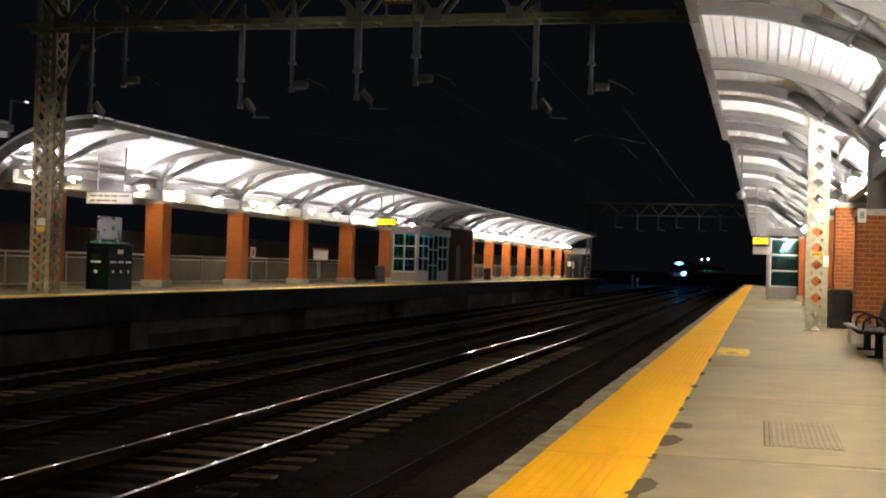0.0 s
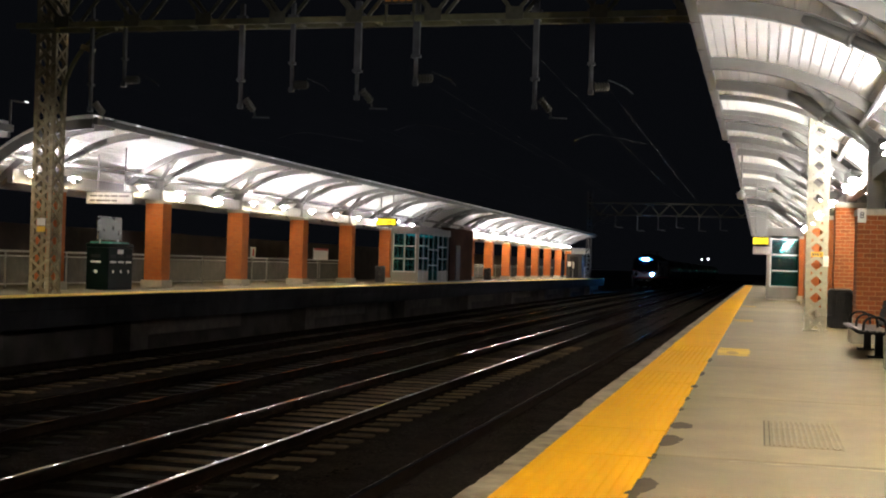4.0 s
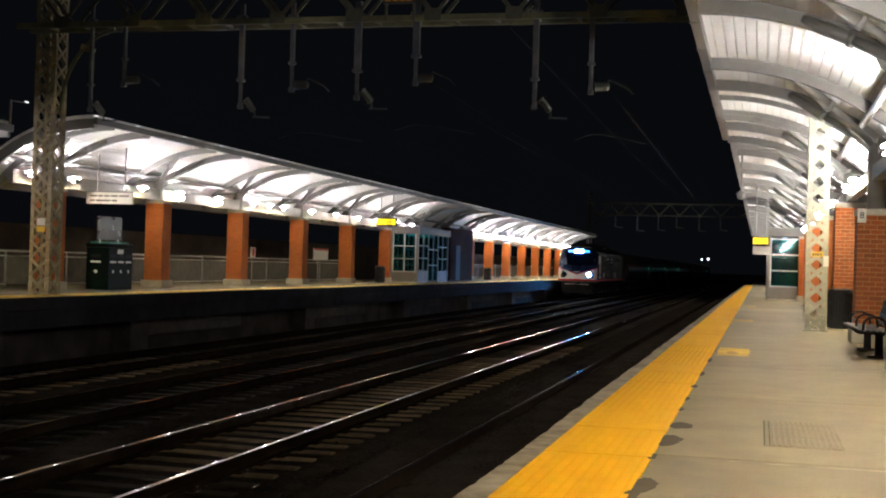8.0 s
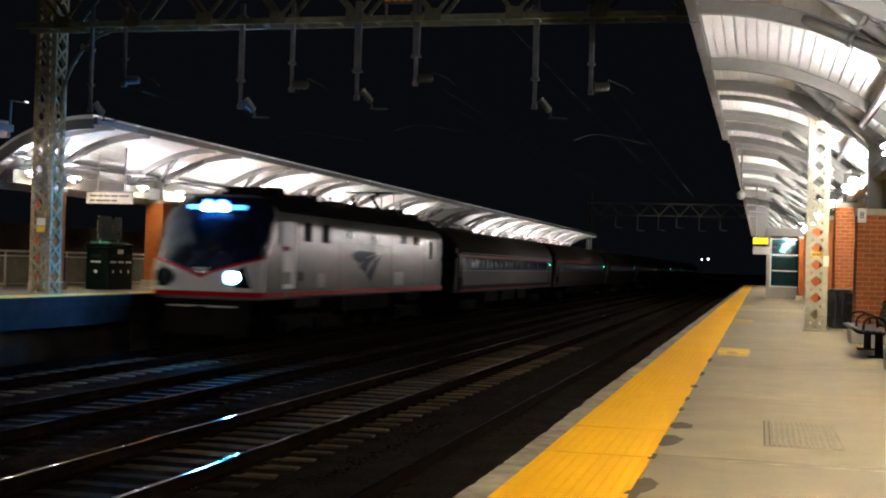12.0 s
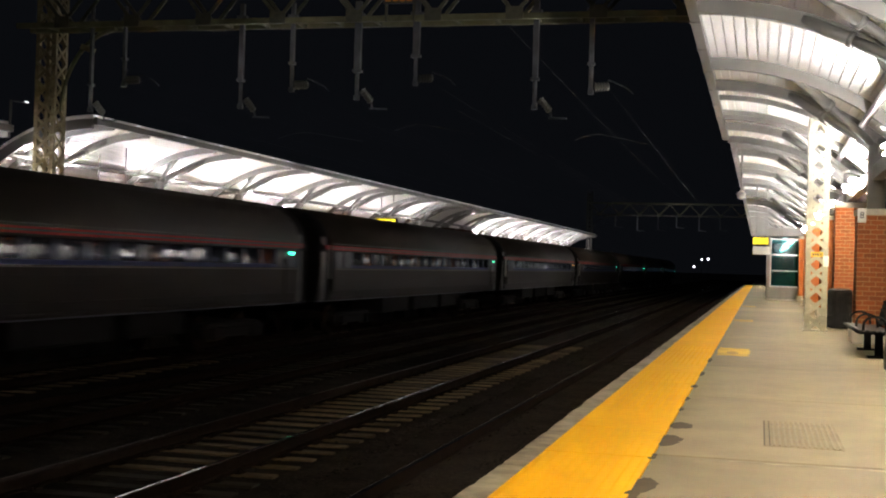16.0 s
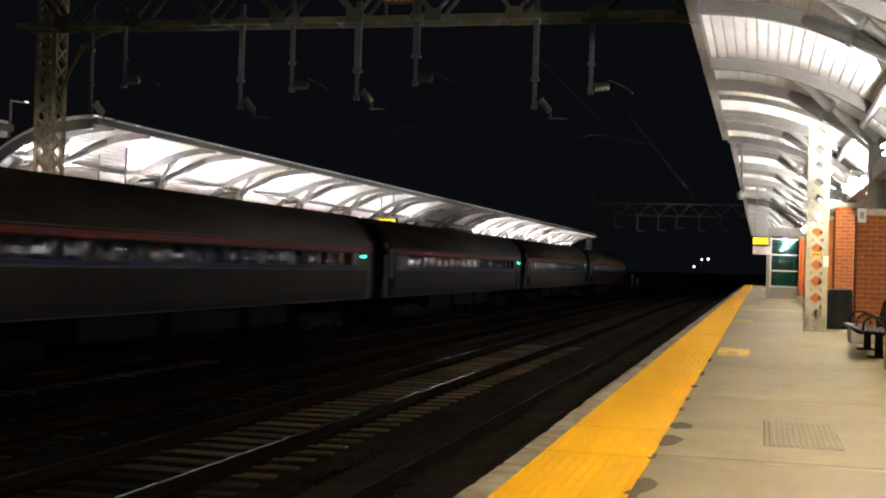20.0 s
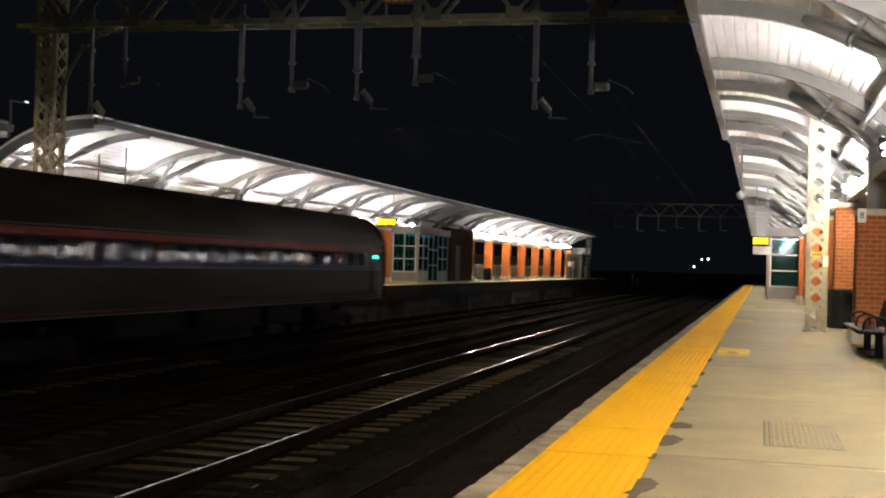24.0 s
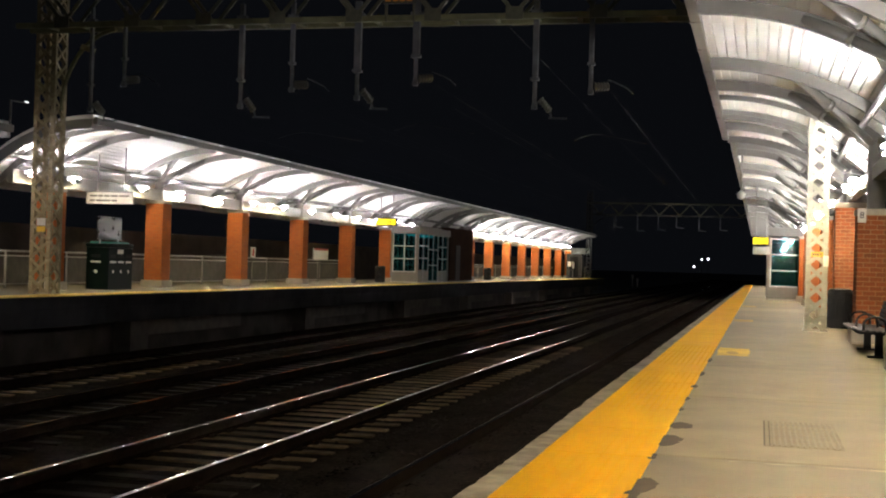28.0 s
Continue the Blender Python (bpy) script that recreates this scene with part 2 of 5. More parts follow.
def meshed(bm, name, *mats, smooth=False):
    me = bpy.data.meshes.new(name)
    bmesh.ops.recalc_face_normals(bm, faces=bm.faces)
    bm.to_mesh(me)
    bm.free()
    for m in mats:
        me.materials.append(m)
    if smooth:
        me.shade_smooth()
    return me


def part(name, bm, material, parent, label="", smooth=False, at=None):
    mats = material if isinstance(material, (list, tuple)) else (material,)
    ob = new(name, bm if isinstance(bm, bpy.types.Mesh) else meshed(bm, name, *mats, smooth=smooth))
    ob.parent = parent
    if at is not None:
        ob.matrix_basis = at
    if label:
        tagged(ob, label)
    return ob


def box(bm, x0, x1, y0, y1, z0, z1, mi=0, bev=0.0):
    r = bmesh.ops.create_cube(bm, size=1, matrix=Matrix.LocRotScale(((x0 + x1) / 2, (y0 + y1) / 2, (z0 + z1) / 2), None, (abs(x1 - x0), abs(y1 - y0), abs(z1 - z0))))
    fs = {f for v in r["verts"] for f in v.link_faces}
    if mi:
        for f in fs:
            f.material_index = mi
    if bev:
        es = {e for v in r["verts"] for e in v.link_edges}
        bmesh.ops.bevel(bm, geom=list(es), offset=bev, segments=2, profile=0.6, affect="EDGES")
    return bm


def boxm(x0, x1, y0, y1, z0, z1, bev=0.0):
    return box(bmesh.new(), x0, x1, y0, y1, z0, z1, 0, bev)


def rod(bm, a, b, r, n=8, r2=None):
    a, b = Vector(a), Vector(b)
    d = b - a
    m = Matrix.Translation((a + b) / 2) @ d.to_track_quat("Z", "Y").to_matrix().to_4x4()
    bmesh.ops.create_cone(bm, cap_ends=True, segments=n, radius1=r, radius2=r if r2 is None else r2, depth=d.length, matrix=m)
    return bm


def bar(bm, a, b, w, h, up=(0, 0, 1)):
    a, b = Vector(a), Vector(b)
    d = (b - a)
    zz = d.normalized()
    xx = Vector(up).cross(zz)
    if xx.length < 1e-4:
        xx = Vector((1, 0, 0))
    xx.normalize()
    yy = zz.cross(xx)
    m = Matrix((xx, yy, zz)).transposed().to_4x4()
    m.translation = (a + b) / 2
    bmesh.ops.create_cube(bm, size=1, matrix=m @ Matrix.Diagonal((w, h, d.length, 1)))
    return bm


def extrude_profile(pts, y0, y1, closed=True):
    """A prism along y from a profile of (x, z) points."""
    bm = bmesh.new()
    a = [bm.verts.new((x, y0, z)) for x, z in pts]
    b = [bm.verts.new((x, y1, z)) for x, z in pts]
    n = len(pts)
    for i in range(n if closed else n - 1):
        j = (i + 1) % n
        bm.faces.new((a[i], a[j], b[j], b[i]))
    if closed:
        bm.faces.new(a)
        bm.faces.new(list(reversed(b)))
    return bm


def text_bm(body, size, extrude=0.004):
    cu = bpy.data.curves.new("letters", "FONT")
    cu.body, cu.size, cu.extrude = body, size, extrude
    cu.align_x, cu.align_y = "CENTER", "CENTER"
    ob = bpy.data.objects.new("letters", cu)
    bm = bmesh.new()
    me = bpy.data.meshes.new_from_object(ob)
    bm.from_mesh(me)
    bpy.data.objects.remove(ob)
    bpy.data.meshes.remove(me)
    return bm


# ---- plan (metres) ----
RAIL_Z = -1.22
TRACKS = (-3.02, -6.55, -10.02, -13.64)
R_EDGE, L_EDGE = -1.32, -15.30
L_TOP = 0.08
R_END, L_END = 114.0, 128.0

# ---- ground ----
gb = bmesh.new()
bmesh.ops.create_grid(gb, x_segments=40, y_segments=40, size=1500, matrix=Matrix.Translation((0, 600, -1.62)))
tagged(part("ground", gb, M_GRND, None), "dark earth and scrub beyond the railway", "ground", kind="structure")

def bed_height(x):
    """Ballast level: just under the sleeper tops, heaped over the sleepers of the track beside the near platform."""
    return -1.372 if x > -4.75 else -1.424


bal = bmesh.new()
NX, NY = 46, 200
rows_v = []
for j in range(NY + 1):
    yy = -12 + (j / NY) ** 1.8 * 420
    rows_v.append([bal.verts.new((-15.0 + 13.4 * i / NX, yy, bed_height(-15.0 + 13.4 * i / NX) + 0.016 * noise.noise((i * 0.9, yy * 1.7, 0)) + 0.012 * noise.noise((i * 2.7, yy * 5.1, 3)))) for i in range(NX + 1)])
for j in range(NY):
    for i in range(NX):
        bal.faces.new((rows_v[j][i], rows_v[j][i + 1], rows_v[j + 1][i + 1], rows_v[j + 1][i]))
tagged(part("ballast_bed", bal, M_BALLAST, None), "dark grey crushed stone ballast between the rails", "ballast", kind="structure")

# loose stones on the bed where the lamps reach it
verts, faces = [], []
rng = np.random.default_rng(5)
octa = np.array([(1, 0, 0), (-1, 0, 0), (0, 1, 0), (0, -1, 0), (0, 0, 1), (0, 0, -1)], float)
ofc = [(0, 2, 4), (2, 1, 4), (1, 3, 4), (3, 0, 4), (2, 0, 5), (1, 2, 5), (3, 1, 5), (0, 3, 5)]
for i in range(64000):
    yy = 7 + 60 * rng.random() ** 1.7
    xx = -14.9 + 12.6 * rng.random()
    s = 0.014 + 0.018 * rng.random()
    k = len(verts)
    pts = octa * (s, s, 0.45 * s) * (0.6 + 0.8 * rng.random((6, 3))) + (xx, yy, bed_height(xx) - 0.004)
    verts += [tuple(p) for p in pts]
    faces += [tuple(k + q for q in f) for f in ofc]
me = bpy.data.meshes.new("ballast_stones")
me.from_pydata(verts, [], faces)
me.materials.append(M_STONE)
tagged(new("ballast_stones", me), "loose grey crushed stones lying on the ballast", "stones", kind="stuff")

# ---- tracks ----
# a crowned head, worn bright across its top
crown = [(0.0335 - 0.0067 * i, 0.1726 - (0.0335 - 0.0067 * i) ** 2 / 1.35) for i in range(11)]
rail_prof = [(-0.07, 0), (0.07, 0), (0.07, 0.012), (0.012, 0.03), (0.012, 0.125), (0.036, 0.135), (0.036, 0.166)] + crown + [(-0.036, 0.166), (-0.036, 0.135), (-0.012, 0.125), (-0.012, 0.03), (-0.07, 0.012)]
rb = extrude_profile([(x, z - 0.172) for x, z in rail_prof], -12, 420)
rb.faces.ensure_lookup_table()
for f in rb.faces:
    c = f.calc_center_median()
    f.material_index = 0 if c.z > -0.0025 and abs(c.x) < 0.034 and abs(c.y - 204) < 1 else 1
rail_me = meshed(rb, "rail", M_RAIL, M_RUST)
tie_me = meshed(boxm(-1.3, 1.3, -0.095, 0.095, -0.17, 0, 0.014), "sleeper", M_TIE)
shaded_me = meshed(boxm(-1.3, 1.3, -0.095, 0.095, -0.17, 0, 0.014), "sleeper", M_TIESHADE)
clip_b = bmesh.new()
box(clip_b, -0.14, 0.14, -0.09, 0.09, 0, 0.014)
for sx in (-1, 1):
    rod(clip_b, (sx * 0.10, 0.05, 0.01), (sx * 0.10, 0.05, 0.04), 0.014, 6)
    rod(clip_b, (sx * 0.10, -0.05, 0.01), (sx * 0.10, -0.05, 0.04), 0.014, 6)
clip_me = meshed(clip_b, "tie_plate", M_RUST)
SLEEPERS = ((6.0, 0.61), (6.6, 0.622), (6.235, 0.595), (6.41, 0.605))    # first one and pitch
for k, tx in enumerate(TRACKS):
    first, pitch = SLEEPERS[k]
    lit_to = (0, 39, 0, 28)[k]    # up to here lit sleepers; beyond, the unlit dark is in their colour
    tr = thing("railway_track", tx, 0, RAIL_Z, "railway track of worn steel rails on timber sleepers in ballast", "track", "parallel tracks", "structure")
    for sx in (-1, 1):
        part("rail", rail_me, None, tr, at=pose(sx * 0.752, 0, 0))
    far = bmesh.new()
    for j in range(420):
        y = first + pitch * j + 0.03 * math.sin(j * 7.3)
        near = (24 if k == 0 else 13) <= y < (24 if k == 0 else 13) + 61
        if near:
            part("sleeper", tie_me if y < lit_to else shaded_me, None, tr, at=pose(0.03 * math.sin(j * 3.1 + k), y, -0.178, 0, 0, 0.7 * math.sin(j * 5.7 + k)))
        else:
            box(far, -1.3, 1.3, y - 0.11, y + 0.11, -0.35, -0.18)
    part("far_sleepers", far, M_TIESHADE, tr)["kind"] = "stuff"
    pv, pf = [], []
    cv = [v.co.copy() for v in clip_me.vertices]
    cf = [tuple(p.vertices) for p in clip_me.polygons]
    for j in range(90):
        y = first + pitch * j + 0.03 * math.sin(j * 7.3)
        for sx in (-1, 1):
            q = len(pv)
            pv += [(c.x + sx * 0.752, c.y + y, c.z - 0.178) for c in cv]
            pf += [tuple(q + i for i in f) for f in cf]
    pm = bpy.data.meshes.new("tie_plates")
    pm.from_pydata(pv, [], pf)
    pm.materials.append(M_RUST)
    part("tie_plates", pm, None, tr)["kind"] = "stuff"

# ---- platforms ----
rp = thing("platform_right", 0, 0, 0, "high concrete railway platform with a yellow tactile edge", "platform", "", "structure")
part("slab", boxm(R_EDGE + 0.03, 7.0, -8, R_END, -0.40, -0.06), M_COPE, rp)


def coping_length(y0, y1, seed):
    """One length of coping with a chipped outer arris."""
    bm = bmesh.new()
    n = max(2, int((y1 - y0) / 0.09))
    rows_c = []
    for i in range(n + 1):
        y = y0 + (y1 - y0) * i / n
        chip = 0.03 * abs(noise.noise((y * 6.1, seed, 0.0))) + 0.04 * max(0.0, noise.noise((y * 1.7, seed, 4.0)))
        off = -0.018 + 0.006 * math.sin(seed * 2.3)
        rows_c.append([bm.verts.new(v) for v in ((R_EDGE + off, y, -0.30), (R_EDGE + off, y, -0.02 - chip * 0.6), (R_EDGE + off + 0.012 + chip, y, -0.003), (R_EDGE + 0.135, y, -0.002), (R_EDGE + 0.135, y, -0.30))])
    for a, b in zip(rows_c, rows_c[1:]):
        for i in range(5):
            j = (i + 1) % 5
            bm.faces.new((a[i], a[j], b[j], b[i]))
    bm.faces.new(rows_c[0])
    bm.faces.new(list(reversed(rows_c[-1])))
    return bm


for j in range(50):
    part("coping", coping_length(-8 + 2.44 * j, -8 + 2.44 * j + 2.432, j), M_COPE, rp, "grey worn concrete coping edge")
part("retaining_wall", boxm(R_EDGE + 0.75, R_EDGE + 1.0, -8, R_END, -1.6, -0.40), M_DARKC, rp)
y = 25.3 - 3.59 * 9
TX0, TX1 = R_EDGE + 0.14, R_EDGE + 0.75
while y < R_END - 1:
    L = 3.59
    part("paving_slab", boxm(TX1 + 0.006, 2.39, y, min(y + L - 0.014, R_END), -0.06, 0, 0.006), M_CONC, rp)
    part("paving_slab", boxm(2.402, 7.0, y, min(y + L - 0.012, R_END), -0.06, 0, 0.006), M_CONC, rp)
    y += L
tact = meshed(boxm(TX0, TX1, 0.004, 1.216, -0.06, 0.003, 0.003), "tactile_panel", M_YEL)
for j in range(98):
    part("tactile_panel", tact, None, rp, at=pose(0, -5 + 1.22 * j, 0.0015 * math.sin(j * 4.7)))
dv, df = [], []
for j in range(260):
    for i in range(10):
        cx, cy = TX0 + 0.035 + i * 0.06, 3.0 + j * 0.06
        k = len(dv)
        for a in range(6):
            dv.append((cx + 0.012 * math.cos(a * 1.047), cy + 0.012 * math.sin(a * 1.047), 0.003))
        for a in range(6):
            dv.append((cx + 0.006 * math.cos(a * 1.047), cy + 0.006 * math.sin(a * 1.047), 0.0055))
        df += [(k + a, k + (a + 1) % 6, k + 6 + (a + 1) % 6, k + 6 + a) for a in range(6)] + [tuple(k + 6 + a for a in range(6))]
me = bpy.data.meshes.new("tactile_domes")
me.from_pydata(dv, [], df)
me.materials.append(M_YEL)
part("tactile_domes", me, None, rp)["kind"] = "stuff"


def blot(x, y, rx, ry, seed, z=0.0012, square=1.0):
    bm = bmesh.new()
    n = 40
    sq = lambda v: math.copysign(abs(v) ** square, v)
    vs = [bm.verts.new((x + rx * sq(math.cos(a)) * (1 + 0.45 * noise.noise((math.cos(a) * 2.4, math.sin(a) * 2.4, seed)) + 0.35 * noise.noise((math.cos(a) * 6, math.sin(a) * 6, seed + 3))), y + ry * sq(math.sin(a)) * (1 + 0.25 * noise.noise((math.cos(a) * 1.5, math.sin(a) * 1.5, seed + 9)) + 0.25 * noise.noise((math.cos(a) * 5, math.sin(a) * 5, seed + 6))), z)) for a in [2 * math.pi * i / n for i in range(n)]]
    bm.faces.new(vs)
    return bm


for i, (bx, by, rx, ry) in enumerate(((-0.505, 8.76, 0.08, 0.20), (-0.53, 7.98, 0.07, 0.26), (-0.47, 8.05, 0.03, 0.10), (-0.535, 6.27, 0.07, 0.22), (-0.56, 5.95, 0.035, 0.16), (-0.555, 11.83, 0.03, 0.16), (-0.565, 10.63, 0.026, 0.15), (-0.565, 9.82, 0.028, 0.13), (-0.56, 13.3, 0.03, 0.3), (-0.565, 7.25, 0.025, 0.12), (-0.56, 15.4, 0.03, 0.35))):
    part("damp_stain", blot(bx, by, rx, ry, i, 0.001 + 0.00015 * i), M_DAMP, rp)


def brushed_rect(x0, x1, y0, y1, seed, z=0.0012):
    """A painted rectangle with a slightly ragged outline."""
    bm = bmesh.new()
    n = 14
    edge = [(x0 + (x1 - x0) * i / n, y0) for i in range(n)] + [(x1, y0 + (y1 - y0) * i / n) for i in range(n)]
    edge += [(x1 - (x1 - x0) * i / n, y1) for i in range(n)] + [(x0, y1 - (y1 - y0) * i / n) for i in range(n)]
    bm.faces.new([bm.verts.new((x + 0.03 * noise.noise((x * 9, y * 4, seed)), y + 0.10 * noise.noise((x * 9, y * 4, seed + 5)), z)) for x, y in edge])
    return bm


for x0, x1, y0, y1 in ((-0.52, -0.11, 16.45, 18.05), (-0.54, -0.12, 28.0, 29.3), (-0.52, -0.1, 40.2, 41.6)):
    mark = part("paint_mark", brushed_rect(x0, x1, y0, y1, x0 * 7), M_PAINT if y0 < 20 else M_SCUFF, rp, "worn yellow floor paint")
    part("worn_patch", blot((x0 + x1) / 2 - 0.01, y0 + 0.38 * (y1 - y0), 0.09, 0.30, y0, 0.0022), M_SCUFF, mark, "scuffed middle of the paint")
for x0, x1, y0 in ((-0.14, 0.75, 7.23), (-0.35, 1.43, 15.3)):
    part("crack", boxm(x0, x1, y0, y0 + 0.035, 0.0004, 0.0012), M_CRACK, rp, "pale filled crack")

hatch = thing("floor_hatch", 0.05, 7.99, 0.0, "flush ribbed steel access hatch in the concrete platform", "hatch")
part("frame", boxm(0, 0.48, 0, 1.38, 0.0004, 0.0016), M_HATCH, hatch)
part("hinge_edge", boxm(0.0, 0.009, 0.02, 1.36, 0.0017, 0.003), M_DAMP, hatch, "dark hinge gap")
part("hinge_edge", boxm(0.034, 0.040, 0.02, 1.36, 0.0017, 0.003), M_DAMP, hatch, "dark hinge gap")
rib = meshed(extrude_profile(((0, 0), (0.019, 0), (0.014, 0.0035), (0.005, 0.0035)), 0, 1.30), "rib", M_RIB)
for i in range(12):
    part("rib", rib, None, hatch, at=pose(0.052 + i * 0.0355, 0.04, 0.0016))

lp = thing("platform_left", 0, 0, 0, "opposite high concrete platform with a yellow edge strip", "platform", "", "structure")
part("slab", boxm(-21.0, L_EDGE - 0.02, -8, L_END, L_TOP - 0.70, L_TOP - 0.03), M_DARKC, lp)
part("paving", boxm(-21.0, L_EDGE - 0.76, -8, L_END, L_TOP - 0.03, L_TOP), M_CONC, lp, "pale concrete paving")
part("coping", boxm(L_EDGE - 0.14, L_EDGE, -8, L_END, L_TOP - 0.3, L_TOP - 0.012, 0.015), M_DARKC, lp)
part("edge_strip", boxm(L_EDGE - 0.75, L_EDGE - 0.012, -8, L_END, L_TOP - 0.011, L_TOP + 0.006), M_YELFAR, lp, "yellow tactile edge strip")
# Shade of the deep openings between piers is put into this wall's colour.
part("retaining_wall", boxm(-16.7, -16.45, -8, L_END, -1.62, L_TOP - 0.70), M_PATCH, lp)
for j in range(-2, 8):
    y0 = 30.0 + 13.1 * j
    part("pier", boxm(-16.45, -15.95, y0, y0 + 1.0, -1.62, L_TOP - 0.70, 0.02), M_PIER, lp, "pale concrete pier")
    part("wall_panel", boxm(-16.44, -16.10, y0 + 1.01, y0 + 7.6, -1.12, L_TOP - 0.70, 0.02), M_PIER, lp, "stained pale concrete panel")

# ---- railing and wall behind the far platform ----
rl = {}
infill = meshed(boxm(-0.012, 0.012, 0.06, 2.98, 0.12, 0.84), "infill_panel", M_MESH)
for j in range(33):
    y0 = 20.5 + 3.05 * j
    if 57.0 < y0 < 75.0:
        continue
    if not rl:
        r = thing("railing", -19.5, y0, L_TOP, "grey steel tube railing with mesh infill panels", "railing", "platform railing")
        rod(rb := bmesh.new(), (0, 0, 0), (0, 0, 1.0), 0.028)
        part("post", rb, M_RAILING, r, smooth=True)
        rod(rb := bmesh.new(), (0, 0, 0.99), (0, 3.05, 0.99), 0.028)
        part("top_rail", rb, M_RAILING, r, smooth=True)
        rod(rb := bmesh.new(), (0, 0, 0.86), (0, 3.05, 0.86), 0.018)
        part("middle_rail", rb, M_RAILING, r, smooth=True)
        rod(rb := bmesh.new(), (0, 0, 0.10), (0, 3.05, 0.10), 0.02)
        part("bottom_rail", rb, M_RAILING, r, smooth=True)
        part("infill_panel", infill, None, r)
        rl["a"] = r
    else:
        copy_thing(rl["a"], pose(-19.5, y0, L_TOP))
tagged(part("wall_west", boxm(-21.3, -21.0, -8, L_END + 20, -1.6, 1.88), M_WALL, None), "dark brown wall behind the far platform", "wall", kind="structure")
tagged(part("wall_east", boxm(7.0, 7.3, -8, R_END + 20, -1.6, 3.2), M_WALL, None), "plain dark wall closing the near platform", "wall", kind="structure")

# ---- canopies ----
ARC = 4.4
DEPTH = 3.35


def drop(s):
    return ARC - math.sqrt(ARC * ARC - s * s)


def canopy_deck(side, y0, y1):
    low, high = [], []
    n = 23
    for k in range(n):
        a, b = DEPTH * k / n, DEPTH * (k + 1) / n
        for s, up in ((a, 0), (b - 0.028, 0), (b - 0.022, 0.03), (b - 0.006, 0.03)):
            low.append((side * s, up - drop(s)))
    for k in range(13):
        s = DEPTH * (12 - k) / 12
        high.append((side * s, 0.10 - drop(s)))
    return extrude_profile(low + high, y0, y1)


def arch_rib(side, w, d, s0=0.02, s1=DEPTH - 0.05):
    bm = bmesh.new()
    rings = []
    n = 14
    for i in range(n + 1):
        s = s0 + (s1 - s0) * i / n
        nrm = Vector((side * s / ARC, 0, math.sqrt(1 - (s / ARC) ** 2)))
        p = Vector((side * s, 0, -drop(s) - 0.005))
        q = p - nrm * d
        rings.append([bm.verts.new(p + Vector((0, -w / 2, 0))), bm.verts.new(p + Vector((0, w / 2, 0))), bm.verts.new(q + Vector((0, w / 2, 0))), bm.verts.new(q + Vector((0, -w / 2, 0)))])
    for a, b in zip(rings, rings[1:]):
        for i in range(4):
            j = (i + 1) % 4
            bm.faces.new((a[i], a[j], b[j], b[i]))
    bm.faces.new(rings[0])
    bm.faces.new(rings[-1])
    return bm


def rib_offsets(y):
    """Where the two arched ribs stand to either side of a column."""
    if abs(y - 14.9) < 0.1:
        return -1.35, 0.5
    return (-1.35, 0.93) if abs(y - 21.0) < 0.1 else (-0.95, 0.95)


def canopy(name, side, xe, ze, y0, y1, cols, label):
    c = thing(name, xe, 0, ze, label, "canopy")
    part("deck", canopy_deck(side, y0, y1), M_DECK, c, "white corrugated metal soffit")
    rib = meshed(arch_rib(side, 0.13, 0.17), "arch_rib", M_STEEL)
    thin = meshed(arch_rib(side, 0.06, 0.09), "arch_rib", M_STEEL)
    for yc in cols:
        for dy in rib_offsets(yc) if side > 0 else (-0.95, 0.95):
            if y0 < yc + dy < y1:
                part("arch_rib", rib, None, c, at=pose(0, yc + dy, 0))
    if side > 0:
        for yt in (23.75, 25.95):
            if y0 < yt < y1:
                part("arch_rib", thin, None, c, "slim rib beside the mast opening", at=pose(0, yt, 0))
    # edge gutter in lengths, with joint covers
    y = y0
    while y < y1:
        L = min(2.03, y1 - y)
        part("gutter", boxm(-0.12 * side, 0.02 * side, y + 0.004, y + L - 0.004, -0.10 if side > 0 else -0.13, 0.13 if side > 0 else 0.02, 0.015), M_FASCIA, c)
        part("joint_cover", boxm(-0.132 * side, -0.05 * side, y - 0.03, y + 0.03, -0.112 if side > 0 else -0.142, 0.142 if side > 0 else 0.032, 0.008), M_FASCIA, c)
        y += L
    # purlin pipes below the ribs
    for s in (2.35,):
        p = rod(bmesh.new(), (side * s, y0 + 0.1, -drop(s) - 0.2), (side * s, y1 - 0.1, -drop(s) - 0.2), 0.06)
        part("purlin", p, M_FASCIA, c, smooth=True)
    part("back_gutter", boxm(side * DEPTH - 0.08, side * DEPTH + 0.08, y0, y1, -drop(DEPTH) - 0.12, -drop(DEPTH) + 0.14, 0.02), M_STEEL, c)
    # an end arch closes each end
    for y in (y0, y1):
        part("end_arch", arch_rib(side, 0.10, 0.24, 0.0, DEPTH), M_FASCIA, c, at=pose(0, y, 0.09 if side > 0 else 0.0))
    return c


R_COLS = [14.9 - 18.3, 14.9 - 12.2, 14.9 - 6.1] + [14.9 + 6.1 * j for j in range(16)]
L_COLS = [35.6 + 6.13 * j for j in range(-1, 15)]
N_COLS = [2.0, 8.1, 14.2, 20.3]
R_XE, L_XE, ZE = -0.83, -15.80, 4.34
canopy("platform_canopy", 1, R_XE, ZE, -6.0, 31.0, R_COLS, "curved white station canopy on arched steel ribs over the platform")
canopy("platform_canopy", 1, R_XE + 0.15, ZE, 31.25, 112.0, R_COLS, "next length of the curved white canopy, its edge set further back")
canopy("platform_canopy", -1, L_XE, ZE, 27.5, 124.0, L_COLS, "curved white station canopy on arched ribs over the far platform")
canopy("platform_canopy", -1, L_XE, ZE - 0.58, -4.0, 24.0, N_COLS, "end of another curved station canopy above the far platform")

# ---- columns ----


